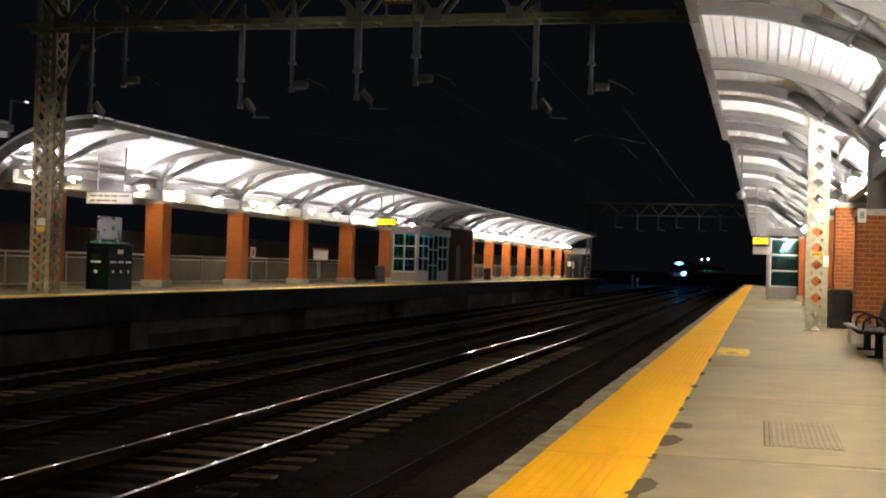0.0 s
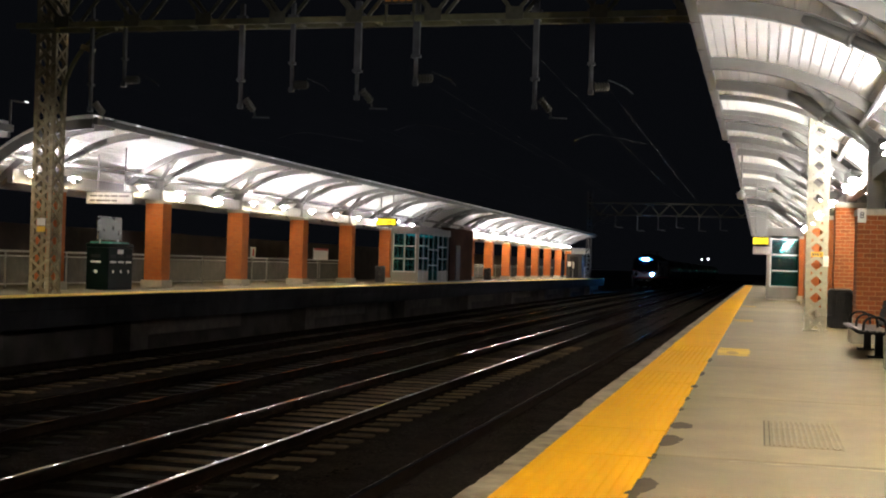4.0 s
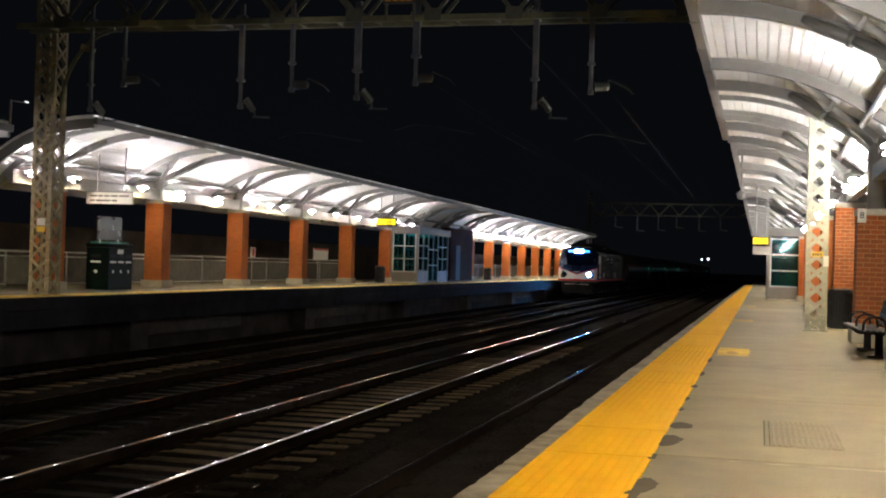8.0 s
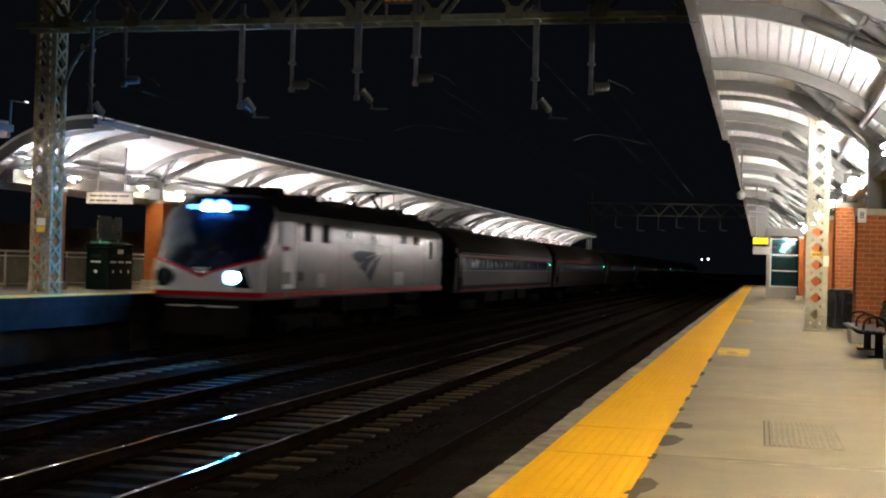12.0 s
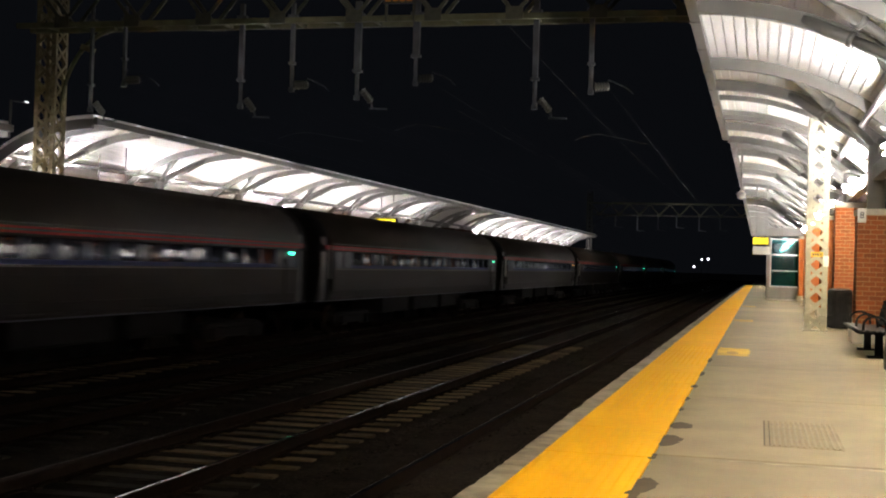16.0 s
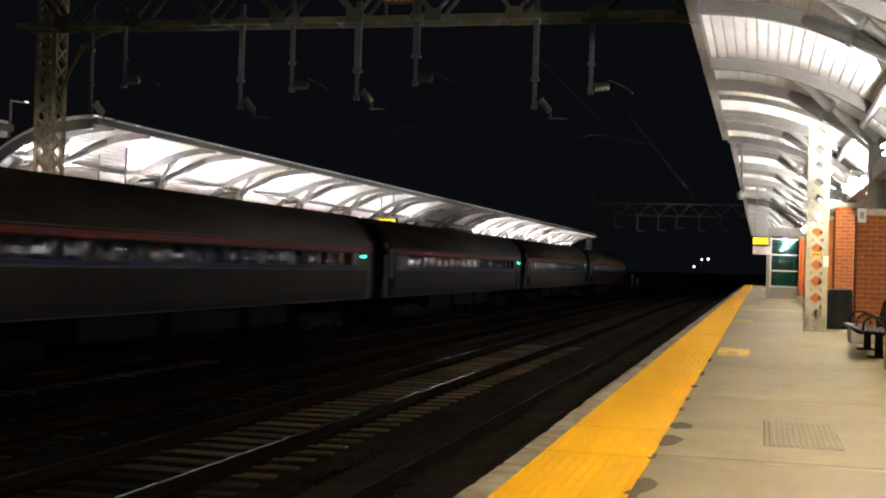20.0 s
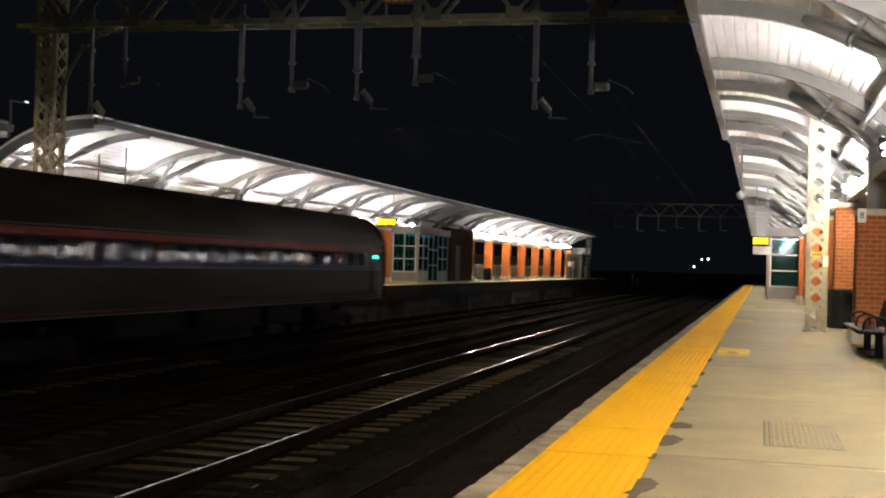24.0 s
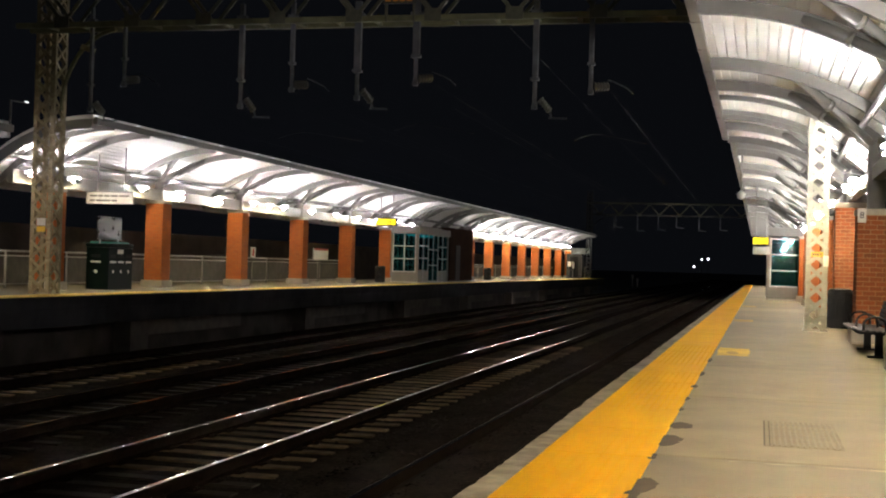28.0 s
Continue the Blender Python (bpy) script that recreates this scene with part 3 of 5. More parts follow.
def brick_shaft(col, w, top, pieces):
    if not pieces:
        part("shaft", boxm(-w / 2, w / 2, -w / 2, w / 2, 0.22, top, 0.01), M_BRICK, col, "orange-red brickwork")
        return
    core = part("shaft", boxm(-w / 2 + 0.004, w / 2 - 0.004, -w / 2 + 0.004, w / 2 - 0.004, 0.22, top), M_MORTAR, col, "orange-red brickwork with pale joints")
    n = int((top - 0.24) / 0.072)
    hgt = (top - 0.24) / n
    L = w / 3
    long_me = meshed(boxm(-L / 2 + 0.005, L / 2 - 0.005, -0.05, 0.05, 0.005, hgt - 0.005, 0.004), "brick", M_BRICK1)
    half_me = meshed(boxm(-L / 4 + 0.005, L / 4 - 0.005, -0.05, 0.05, 0.005, hgt - 0.005, 0.004), "brick", M_BRICK1)
    for i in range(n):
        z = 0.235 + i * hgt
        for f, (nx, ny, rz) in enumerate(((0, -1, 0), (-1, 0, 90))):
            row = [(-w / 2 + L * (j + 0.5), long_me) for j in range(3)]
            if (i + f) % 2:
                row = [(-w / 2 + L / 4, half_me), (-L / 2, long_me), (L / 2, long_me), (w / 2 - L / 4, half_me)]
            for u, me2 in row:
                x, y = (u, ny * (w / 2 - 0.05)) if ny else (nx * (w / 2 - 0.046), u)
                part("brick", me2, None, core, at=pose(x, y, z, 0, 0, rz))
    part("side_face", boxm(w / 2 - 0.03, w / 2, -w / 2 + 0.1, w / 2 - 0.02, 0.235, top), M_BRICK, core)
    part("back_face", boxm(-w / 2 + 0.02, w / 2 - 0.02, w / 2 - 0.03, w / 2, 0.235, top), M_BRICK, core)


def column(x, y, z0, side, ze, top=2.58, w=0.58, pieces=False, label="square brick canopy column with a stone base and steel post"):
    c = thing("canopy_column", x, y, z0, label, "column", "canopy columns")
    part("base", boxm(-w / 2 - 0.07, w / 2 + 0.07, -w / 2 - 0.07, w / 2 + 0.07, 0, 0.22, 0.02), M_CAP, c, "pale cast stone base")
    brick_shaft(c, w, top, pieces)
    part("cap", boxm(-w / 2 - 0.02, w / 2 + 0.02, -w / 2 - 0.02, w / 2 + 0.02, top, top + 0.10, 0.02), M_CAP, c, "pale cast stone cap")
    return c


def column_steel(c, side, dz, top, s, offsets=(-0.95, 0.95), lift=0.15):
    """Steel post, head and raking struts; dz is the canopy edge's height over the column's foot, s its distance from the edge."""
    zt = dz - drop(s) - 0.30
    pb = rod(bmesh.new(), (0, 0, top + 0.1), (0, 0, zt), 0.14, 16)
    part("post", pb, M_STEEL, c, "grey painted steel post", smooth=True)
    hb = box(bmesh.new(), -0.2, 0.2, -0.22, 0.22, zt - 0.03, zt + 0.03, 0, 0.01)
    part("head_plate", hb, M_STEEL, c)
    for dy in offsets:
        s2 = 1.25
        a = Vector((side * -0.10, math.copysign(0.14, dy), zt - 0.15 + lift))
        b = Vector((side * (s2 - s), dy, dz - drop(s2) - 0.09))
        m = a.lerp(b, 0.56)
        part("strut", rod(bmesh.new(), a, m, 0.06, 12), M_STEEL, c, smooth=True)
        part("strut_sleeve", rod(bmesh.new(), m, b, 0.08, 14), M_STEEL, c, "thicker upper sleeve of the strut", smooth=True)
        part("collar", rod(bmesh.new(), a.lerp(b, 0.545), a.lerp(b, 0.585), 0.098, 14), M_STEEL, c, smooth=True)
        a2 = Vector((0, math.copysign(0.12, dy), zt))
        b2 = Vector((side * 0.35, dy, dz - drop(s + 0.35) - 0.17))
        part("strut", rod(bmesh.new(), a2, b2, 0.05, 10), M_STEEL, c, smooth=True)
    gb2 = bmesh.new()
    vs = [gb2.verts.new((p[0] * side, q, p[1])) for q in (-0.012, 0.012) for p in ((0.05, zt - 0.35), (0.05, zt), (-0.55, zt + 0.32), (-0.5, zt + 0.22))]
    gb2.faces.new(vs[:4])
    gb2.faces.new(vs[4:])
    for i in range(4):
        gb2.faces.new((vs[i], vs[(i + 1) % 4], vs[4 + (i + 1) % 4], vs[4 + i]))
    part("gusset", gb2, M_STEEL, c)


RX = 1.76
proto = None
for yc in R_COLS:
    if yc in (21.0, 14.9 + 6.1) or abs(yc - 21.0) < 0.05:
        c = column(RX, yc, 0, 1, ZE, top=2.02, pieces=True)
        column_steel(c, 1, ZE, 2.02, RX - R_XE, rib_offsets(yc), 0.12)
    elif abs(yc - 27.1) < 0.1:
        c = column(RX, yc, 0, 1, ZE, top=2.45, pieces=True)
        column_steel(c, 1, ZE, 2.45, RX - R_XE)
    elif abs(yc - 14.9) < 0.1:
        c = column(RX, yc, 0, 1, ZE, top=2.45)
        part("plinth", boxm(-0.35, 0.35, -0.35, 0.35, 0.222, 0.42, 0.03), M_CAP, c, "second course of the stone base")
        column_steel(c, 1, ZE, 2.45, RX - R_XE, rib_offsets(yc), 0.40)
    elif proto is None:
        proto = column(RX, yc, 0, 1, ZE, top=2.45)
        column_steel(proto, 1, ZE, 2.45, RX - R_XE)
    else:
        copy_thing(proto, pose(RX, yc, 0))
LX = -18.1
proto = None
for yc in L_COLS:
    if proto is None:
        proto = column(LX, yc, L_TOP, -1, ZE)
        column_steel(proto, -1, ZE - L_TOP, 2.58, L_XE - LX)
    else:
        copy_thing(proto, pose(LX, yc, L_TOP))
proto = None
for yc in N_COLS:
    if proto is None:
        proto = column(LX, yc, L_TOP, -1, ZE, top=2.3)
        column_steel(proto, -1, ZE - 0.58 - L_TOP, 2.3, L_XE - LX)
    else:
        copy_thing(proto, pose(LX, yc, L_TOP))

# ---- eaves beams and lamps under the canopies ----
tagged(part("eaves_beam", boxm(LX - 0.08, LX + 0.08, 27.6, 123.9, 2.76, 3.11, 0.01), M_STEEL, None), "cream painted steel beam linking the far canopy columns", "beam")
tagged(part("eaves_beam", boxm(RX - 0.08, RX + 0.08, -5.9, 111.9, 2.58, 2.80, 0.01), M_STEEL, None), "cream painted steel beam linking the canopy columns", "beam")


def flood_lamp(x, y, z, side, up, down, skirt, lens=-0.075):
    f = thing("canopy_lamp", x, y, z, "bright white canopy flood lamp in a grey metal housing", "lamp", "canopy lamps")
    part("housing", boxm(-0.085, 0.085, -0.15, 0.15, -0.06, 0.0, 0.012), M_FASCIA, f)
    part("lower_lens", boxm(-0.045, 0.045, -0.13, 0.13, lens, -0.062, 0.003), down, f, "glowing lower lens")
    for sx in (-1, 1):
        part("skirt", boxm(sx * 0.06, sx * 0.068, -0.15, 0.15, -0.095 if sx != side or side < 0 else -0.13, -0.06), skirt, f)
    part("diffuser", boxm(-0.07, 0.07, -0.12, 0.12, 0.002, 0.058, 0.015), up, f, "glowing white diffuser")
    part("front_lip", boxm(-side * 0.10, -side * 0.088, -0.15, 0.15, -0.06, 0.042 if side > 0 else 0.025, 0.003), M_FASCIA, f)
    part("back_shield", boxm(side * 0.088, side * 0.10, -0.16 if side > 0 else -0.27, 0.16 if side > 0 else 0.27, -0.06, 0.07, 0.003), M_BLACK, f)
    part("bracket", boxm(side * 0.086, side * 0.30, -0.05, 0.05, -0.05, -0.01), M_STEEL, f)
    return f


fa = flood_lamp(LX + 0.28, 28.2, 3.03, -1, M_LAMPFAR, M_LAMPLOWFAR, M_BLACK)
fs = flood_lamp(LX + 0.28, 36.5, 3.03, -1, M_LAMPFAR, M_LAMPLOWFAR, M_BLACK, -0.16)
tagged(fs, "canopy flood lamp with its lens hanging out of the housing")
bulb = bmesh.new()
bmesh.ops.create_uvsphere(bulb, u_segments=14, v_segments=10, radius=0.075, matrix=Matrix.Translation((0.03, -0.14, -0.14)))
part("bulb", bulb, M_FARLIGHT, fs, "bare glaring bulb", smooth=True)
copy_thing(fs, pose(LX + 0.28, 39.45, 3.03))
for yc in L_COLS[:-1]:
    for dy in (0.75, 2.3, 3.75) if 41 < yc < 42 else (0.75, 3.75):
        if 66.5 < yc + dy < 77.5 or 36 < yc + dy < 40:
            continue
        dy = 4.6 if yc < 30 and dy > 3 else dy
        copy_thing(fa, pose(LX + 0.28, yc + dy, 3.03))
# Extra uplights, added to whiten the deck of the far bays.
fu = flood_lamp(LX + 0.28, 79.9, 3.03, -1, M_LAMPFAR, M_LAMPLOWFAR, M_BLACK, -0.0635)
for yc in L_COLS[8:-1]:
    for dy in (2.3, 5.3):
        copy_thing(fu, pose(LX + 0.28, yc + dy, 3.03))
for yc in N_COLS:
    for dy in (-2.3, 0.75, 2.8):
        copy_thing(fa, pose(LX + 0.28, yc + dy, 2.57))
tagged(part("eaves_beam", boxm(LX - 0.08, LX + 0.08, -3.9, 23.7, 2.42, 2.64, 0.01), M_STEEL, None), "cream painted steel beam linking the nearer canopy columns", "beam")
fb = flood_lamp(1.58, R_COLS[0] + 2.5, 2.745, 1, M_LAMP, M_LAMPLOW, M_FASCIA)
fn = flood_lamp(1.58, 30.9, 2.745, 1, M_LAMP, M_LAMPLOWMID, M_FASCIA, -0.066)
for yc in R_COLS[1:-1]:
    if yc < 20:
        copy_thing(fb, pose(1.58, yc + 2.5, 2.745))
        # second lamp out of view, added to brighten the foreground paving
        if yc < 5:
            copy_thing(fb, pose(1.58, yc + 4.4, 2.745))
    elif yc < 22:
        copy_thing(fb, pose(1.58, yc + 2.6, 2.745))
        copy_thing(fn, pose(1.58, yc + 4.4, 2.745))
    else:
        for dy in (2.3, 4.4):
            if yc + dy > 32:
                copy_thing(fn, pose(1.58, yc + dy, 2.745))

# small marker lamps on the top of the far canopy's gutter
ml = None
for j, y in enumerate((27.55, 28.3, 29.7, 32.4, 34.9, 37.7, 39.0, 40.4, 45.6, 49.7, 51.1, 55.0, 56.4, 70.9, 76.6, 78.0, 97.0, 104.0)):
    if ml is None:
        ml = thing("marker_lamp", L_XE + 0.05, y, ZE + 0.025, "small bright marker lamp on the canopy gutter", "lamp", "marker lamps")
        part("bracket", boxm(-0.02, 0.02, -0.02, 0.02, -0.02, 0.03), M_FASCIA, ml)
        part("lens", boxm(-0.015, 0.015, -0.06, 0.06, 0.03, 0.05, 0.006), M_DOT, ml)
    else:
        copy_thing(ml, pose(L_XE + 0.05, y, ZE + 0.025))

sl = thing("marker_lamp", L_XE + 0.05, 23.95, ZE - 0.36, "small bright marker lamp on a short post at the canopy end", "lamp", "marker lamps")
part("post", boxm(-0.02, 0.02, -0.02, 0.02, -0.20, 0.34), M_FASCIA, sl)
part("arm", bar(bmesh.new(), (0, 0, 0.33), (0, 0.60, 0.35), 0.025, 0.025), M_FASCIA, sl)
part("lens", boxm(-0.02, 0.02, 0.55, 0.66, 0.362, 0.385, 0.006), M_DOT, sl)

# ---- catenary portals ----


def tube(pts, r, n=6):
    """One bent tube through the points."""
    bm = bmesh.new()
    rings = []
    for i, p in enumerate(pts):
        d = (pts[min(i + 1, len(pts) - 1)] - pts[max(i - 1, 0)]).normalized()
        x = d.cross(Vector((0, 0, 1)) if abs(d.z) < 0.9 else Vector((0, 1, 0))).normalized()
        y = d.cross(x)
        rings.append([bm.verts.new(p + x * r * math.cos(k * 2 * math.pi / n) + y * r * math.sin(k * 2 * math.pi / n)) for k in range(n)])
    for a, b in zip(rings, rings[1:]):
        for k in range(n):
            bm.faces.new((a[k], a[(k + 1) % n], b[(k + 1) % n], b[k]))
    bm.faces.new(rings[0])
    bm.faces.new(list(reversed(rings[-1])))
    return bm


def lattice_pole(parent, x, y, z0, z1, w, metal):
    h = w / 2
    leg = meshed(boxm(-0.045, 0.045, -0.045, 0.045, 0, z1 - z0), "leg", metal)
    for sx in (-1, 1):
        for sy in (-1, 1):
            part("leg", leg, None, parent, at=pose(x + sx * (h - 0.045), y + sy * (h - 0.045), z0))
    step = w * 0.80
    n = int((z1 - z0) / step)
    L = math.hypot(w - 0.05, step)
    ang = math.degrees(math.atan2(w - 0.05, step))
    lace = meshed(boxm(-0.034, 0.034, -0.006, 0.006, -L / 2, L / 2), "lacing_bar", metal)
    for i in range(n):
        z = z0 + (i + 0.5) * step
        for face in range(4):
            rz = 90 * face
            ox, oy = ((0, -h), (h, 0), (0, h), (-h, 0))[face]
            for sg in (-1, 1):
                k = 0.004 * sg
                m = pose(x + ox, y + oy, z, 0, 0, rz) @ pose(0, k, 0, 0, sg * ang, 0)
                part("lacing_bar", lace, None, parent, at=m)
    part("base_plate", boxm(x - h - 0.03, x + h + 0.03, y - h - 0.03, y + h + 0.03, z0, z0 + 0.03), metal, parent)


def portal(yl, yr, yb, zb, xl, xr, z0l, z0r, left, right, chord, dep=1.15, knee=(1.35, 1.5), label="weathered lattice steel portal carrying the overhead wires"):
    p = thing("catenary_portal", 0, yb, 0, label, "portal", "overhead wire portals")
    lattice_pole(p, xl, yl - yb, z0l, zb + dep + 1.2, 0.52, left)
    lattice_pole(p, xr, yr - yb, z0r, zb + dep + 1.2, 0.39, right)
    for sy in (-0.28, 0.28):
        part("bottom_chord", boxm(xl - 0.3, xr + 0.3, sy - 0.06, sy + 0.06, zb, zb + 0.12), chord, p)
        part("top_chord", boxm(xl - 0.3, xr + 0.3, sy - 0.06, sy + 0.06, zb + dep, zb + dep + 0.12), M_GALVD, p)
    n = 20
    st = (xr - xl) / n
    dm = meshed(bar(bmesh.new(), (0, 0, 0.1), (st, 0, dep), 0.05, 0.07), "diagonal", M_GALVD)
    dm2 = meshed(bar(bmesh.new(), (0, 0, dep), (st, 0, 0.1), 0.05, 0.07), "diagonal", M_GALVD)
    lm = meshed(boxm(-0.04, 0.04, -0.28, 0.28, -0.03, 0.03), "cross_batten", chord)
    gm = meshed(boxm(-0.18, 0.18, -0.008, 0.008, 0.0, 0.26, 0.0), "gusset", M_GALVD)
    for i in range(n):
        for sy in (-0.28, 0.28):
            part("diagonal", dm if i % 2 else dm2, None, p, at=pose(xl + i * st, sy, zb))
            if i % 2:
                part("gusset", gm, None, p, at=pose(xl + i * st, sy - 0.07 if sy < 0 else sy + 0.07, zb - 0.01))
        part("cross_batten", lm, None, p, at=pose(xl + (i + 0.5) * st, 0, zb + 0.04))
    for sgn, x, y in ((1, xl, yl - yb), (-1, xr, yr - yb)):
        arc = [k * math.pi / 20 for k in range(11)]
        pts = [Vector((x + sgn * (0.28 + knee[0] * (1 - math.cos(a))), y * math.cos(a), zb - knee[1] + knee[1] * math.sin(a))) for a in arc]
        part("knee_brace", tube(pts, 0.05), chord, p)
    return p


# Lit near pole, unlit beam and far portal: put into their steel colours.
portal(26.3, 24.75, 25.6, 6.13, -16.24, 1.03, L_TOP, 0, M_GALV, M_GALVW, M_CHORD, knee=(1.75, 1.75))
portal(123.6, 123.6, 123.6, 6.3, -16.4, 3.0, -1.5, -1.5, M_DKSTEEL, M_DKSTEEL, M_DKSTEEL, knee=(2.4, 1.6), label="distant lattice steel portal carrying the overhead wires")


ps = thing("portal_sign", -7.46, 25.25, 6.48, "dark sign with dim amber lettering bars on the portal beam", "sign")
part("panel", boxm(-0.36, 0.36, -0.05, 0.0, 0, 0.36, 0.01), M_DKSTEEL, ps)
for i in range(4):
    part("lettering_bar", boxm(-0.30 + 0.155 * i, -0.19 + 0.155 * i, -0.056, -0.051, 0.05, 0.20), M_AMBER, ps)
for sx in (-0.3, 0.3):
    part("bracket", boxm(sx - 0.02, sx + 0.02, -0.01, 0.06, -0.36, 0.02), M_GALVD, ps)


def insulator(bm, a, b, n=6, r=0.075):
    a, b = Vector(a), Vector(b)
    rod(bm, a, b, 0.03, 8)
    for i in range(n):
        c = a.lerp(b, (i + 0.5) / n)
        d = (b - a).normalized() * 0.02
        rod(bm, c - d, c + d, r, 10, r * 0.6)


def hanger(x, y, ztop, z, kind, wide):
    h = thing("wire_hanger", x, y, 0, "grey steel drop bracket with an insulator for the overhead wire", "bracket", "overhead wire hangers")
    part("drop_bar", boxm(-wide, wide, -0.05, 0.05, z + 0.62, ztop, 0.005), M_HANG, h)
    part("drop_rod", rod(bmesh.new(), (0, 0, z), (0, 0, z + 0.66), 0.045, 8), M_HANG, h)
    part("clamp", boxm(-wide - 0.03, wide + 0.03, -0.07, 0.07, z + 0.58, z + 0.64, 0.006), M_HANG, h)
    part("clamp", boxm(-wide - 0.06, wide + 0.06, -0.07, 0.07, 6.24, 6.34, 0.006), M_HANG, h)
    part("foot_clamp", boxm(-0.055, 0.055, -0.05, 0.05, z - 0.01, z + 0.09, 0.008), M_HANG, h)
    bm = bmesh.new()
    if kind:
        insulator(bm, (0.12, 0, z + 0.20), (0.33, 0, z - 0.06), 5, 0.085)
        part("insulator", bm, M_INSUL, h, "ribbed pale grey insulator")
        part("insulator_pin", rod(bmesh.new(), (0.05, 0, z + 0.10), (0.13, 0, z + 0.19), 0.02, 6), M_HANG, h)
        part("pull_off", rod(bmesh.new(), (0.33, 0, z - 0.06), (0.36, 0, z - 0.20), 0.022, 6), M_HANG, h)
        part("steady_arm", rod(bmesh.new(), (0.30, 0, z - 0.19), (0.68, 0, z - 0.20), 0.02, 6), M_HANG, h)
        pts = [Vector((0.8 + 0.16 * i, 0.3 + 0.25 * i, z - 0.62 + 0.24 * math.sin(min(i, 3) * 0.52) - 0.012 * i)) for i in range(9)]
        part("registration_arm", tube(pts, 0.005), M_DKSTEEL, h)
    else:
        insulator(bm, (0.08, 0, z + 0.14), (0.38, 0, z + 0.15), 5, 0.10)
        part("insulator", bm, M_INSUL, h, "ribbed pale grey insulator")
        pts = [Vector((0.36, 0, z + 0.28)), Vector((0.46, 0, z + 0.24)), Vector((0.62, 0, z + 0.17)), Vector((0.74, 0, z + 0.11)), Vector((0.86, 0, z + 0.0))]
        part("steady_arm", tube(pts, 0.014), M_HANG, h, "bent steady arm")
    return h


for x, z, kind, wide in ((-14.71, 4.25, 1, 0.03), (-13.89, 4.82, 0, 0.03), (-11.08, 4.32, 1, 0.05), (-9.9, 4.68, 0, 0.04), (-8.42, 4.5, 1, 0.07), (-7.13, 4.8, 0, 0.07), (-4.58, 4.3, 1, 0.055), (-3.43, 4.6, 0, 0.045)):
    hanger(x, 25.45, 6.6, z, kind, wide)
for x, z in ((-13.85, 5.2), (-11.7, 4.9), (-9.7, 5.0), (-7.95, 5.25), (-5.8, 5.0), (-3.8, 5.1)):
    h = thing("wire_hanger", x, 123.5, 0, "distant steel drop rod for the overhead wire", "bracket", "overhead wire hangers")
    part("drop_rod", rod(bmesh.new(), (0, 0, z), (0, 0, 6.42), 0.06, 6), M_HANG, h)
    part("steady_arm", rod(bmesh.new(), (0, 0, z), (0.7, 0, z - 0.08), 0.04, 6), M_HANG, h)
pf = thing("portal_fitting", -14.98, 25.75, 5.72, "dull yellow fitting at the top of the curved brace", "fitting")
part("body", bar(bmesh.new(), (-0.16, 0, 0.06), (0.14, 0, -0.05), 0.12, 0.12), M_GALV, pf)
part("pin", rod(bmesh.new(), (0.02, 0.0, 0.0), (0.02, 0.12, -0.02), 0.02, 6), M_HANG, pf)


def wire(name, label, a, b, sag, r=0.009):
    a, b = Vector(a), Vector(b)
    n = 14
    pts = [a.lerp(b, i / n) - Vector((0, 0, sag * 4 * (i / n) * (1 - i / n))) for i in range(n + 1)]
    tagged(part(name, tube(pts, r, 5), M_WIRE, None), label, "wire", "overhead wires")


for tx in TRACKS:
    wire("contact_wire", "taut overhead contact wire above the track", (tx + 0.3, 25.5, 4.3), (tx - 0.2, 123.6, 4.35), 0.05, 0.0018)
    wire("messenger_wire", "sagging overhead messenger wire above the track", (tx - 0.1, 25.5, 4.78), (tx - 0.1, 123.6, 5.4), 0.45, 0.0022)
wire("feeder_wire", "overhead feeder wire running along the railway", (-5.35, 25.6, 6.2), (-6.7, 123.6, 7.4), 0.25, 0.0037)
# enamel plate and notices on the near pole
pn = thing("pole_plate", 1.03, 24.547, 0, "yellow number plate on the lattice pole", "plate")
part("plate", boxm(-0.11, 0.11, -0.012, 0.0, 1.40, 1.49), M_PLATE, pn)
for i in range(4):
    part("mark", boxm(-0.085 + i * 0.045, -0.06 + i * 0.045, -0.016, -0.013, 1.42, 1.47), M_INK, pn)
pn2 = thing("pole_plate", -16.2, 26.03, 0, "yellow and white plates on the lattice pole", "plate")
part("plate", boxm(-0.12, 0.10, -0.012, 0.0, 1.53, 1.66), M_PLATE, pn2)
part("notice", boxm(-0.12, 0.10, -0.012, 0.0, 1.68, 1.85), M_WHITE, pn2, "white notice")

pn3 = thing("pole_notice", 1.15, 24.547, 0, "small white notice on the lattice pole", "sign")
part("panel", boxm(-0.01, 0.09, -0.012, 0.0, 1.22, 1.42, 0.003), M_WHITE, pn3)
hut = thing("platform_hut", -17.1, 119.5, L_TOP, "dark steel hut near the platform end", "hut")
part("body", boxm(-0.75, 0.75, -0.8, 0.8, 0, 2.3, 0.03), M_DKSTEEL, hut)
part("door", boxm(-0.4, 0.4, -0.825, -0.805, 0.05, 2.05), M_BLACK, hut)
part("notice", boxm(-0.62, -0.28, -0.84, -0.83, 1.1, 1.55), M_WHITE, hut, "small white notice")
ep = thing("canopy_end_panel", -17.55, 123.7, 0, "pale panel hanging at the far canopy's end", "panel")
part("panel", boxm(-1.3, 1.25, 0, 0.08, 2.42, 3.0, 0.02), M_WHITE, ep)
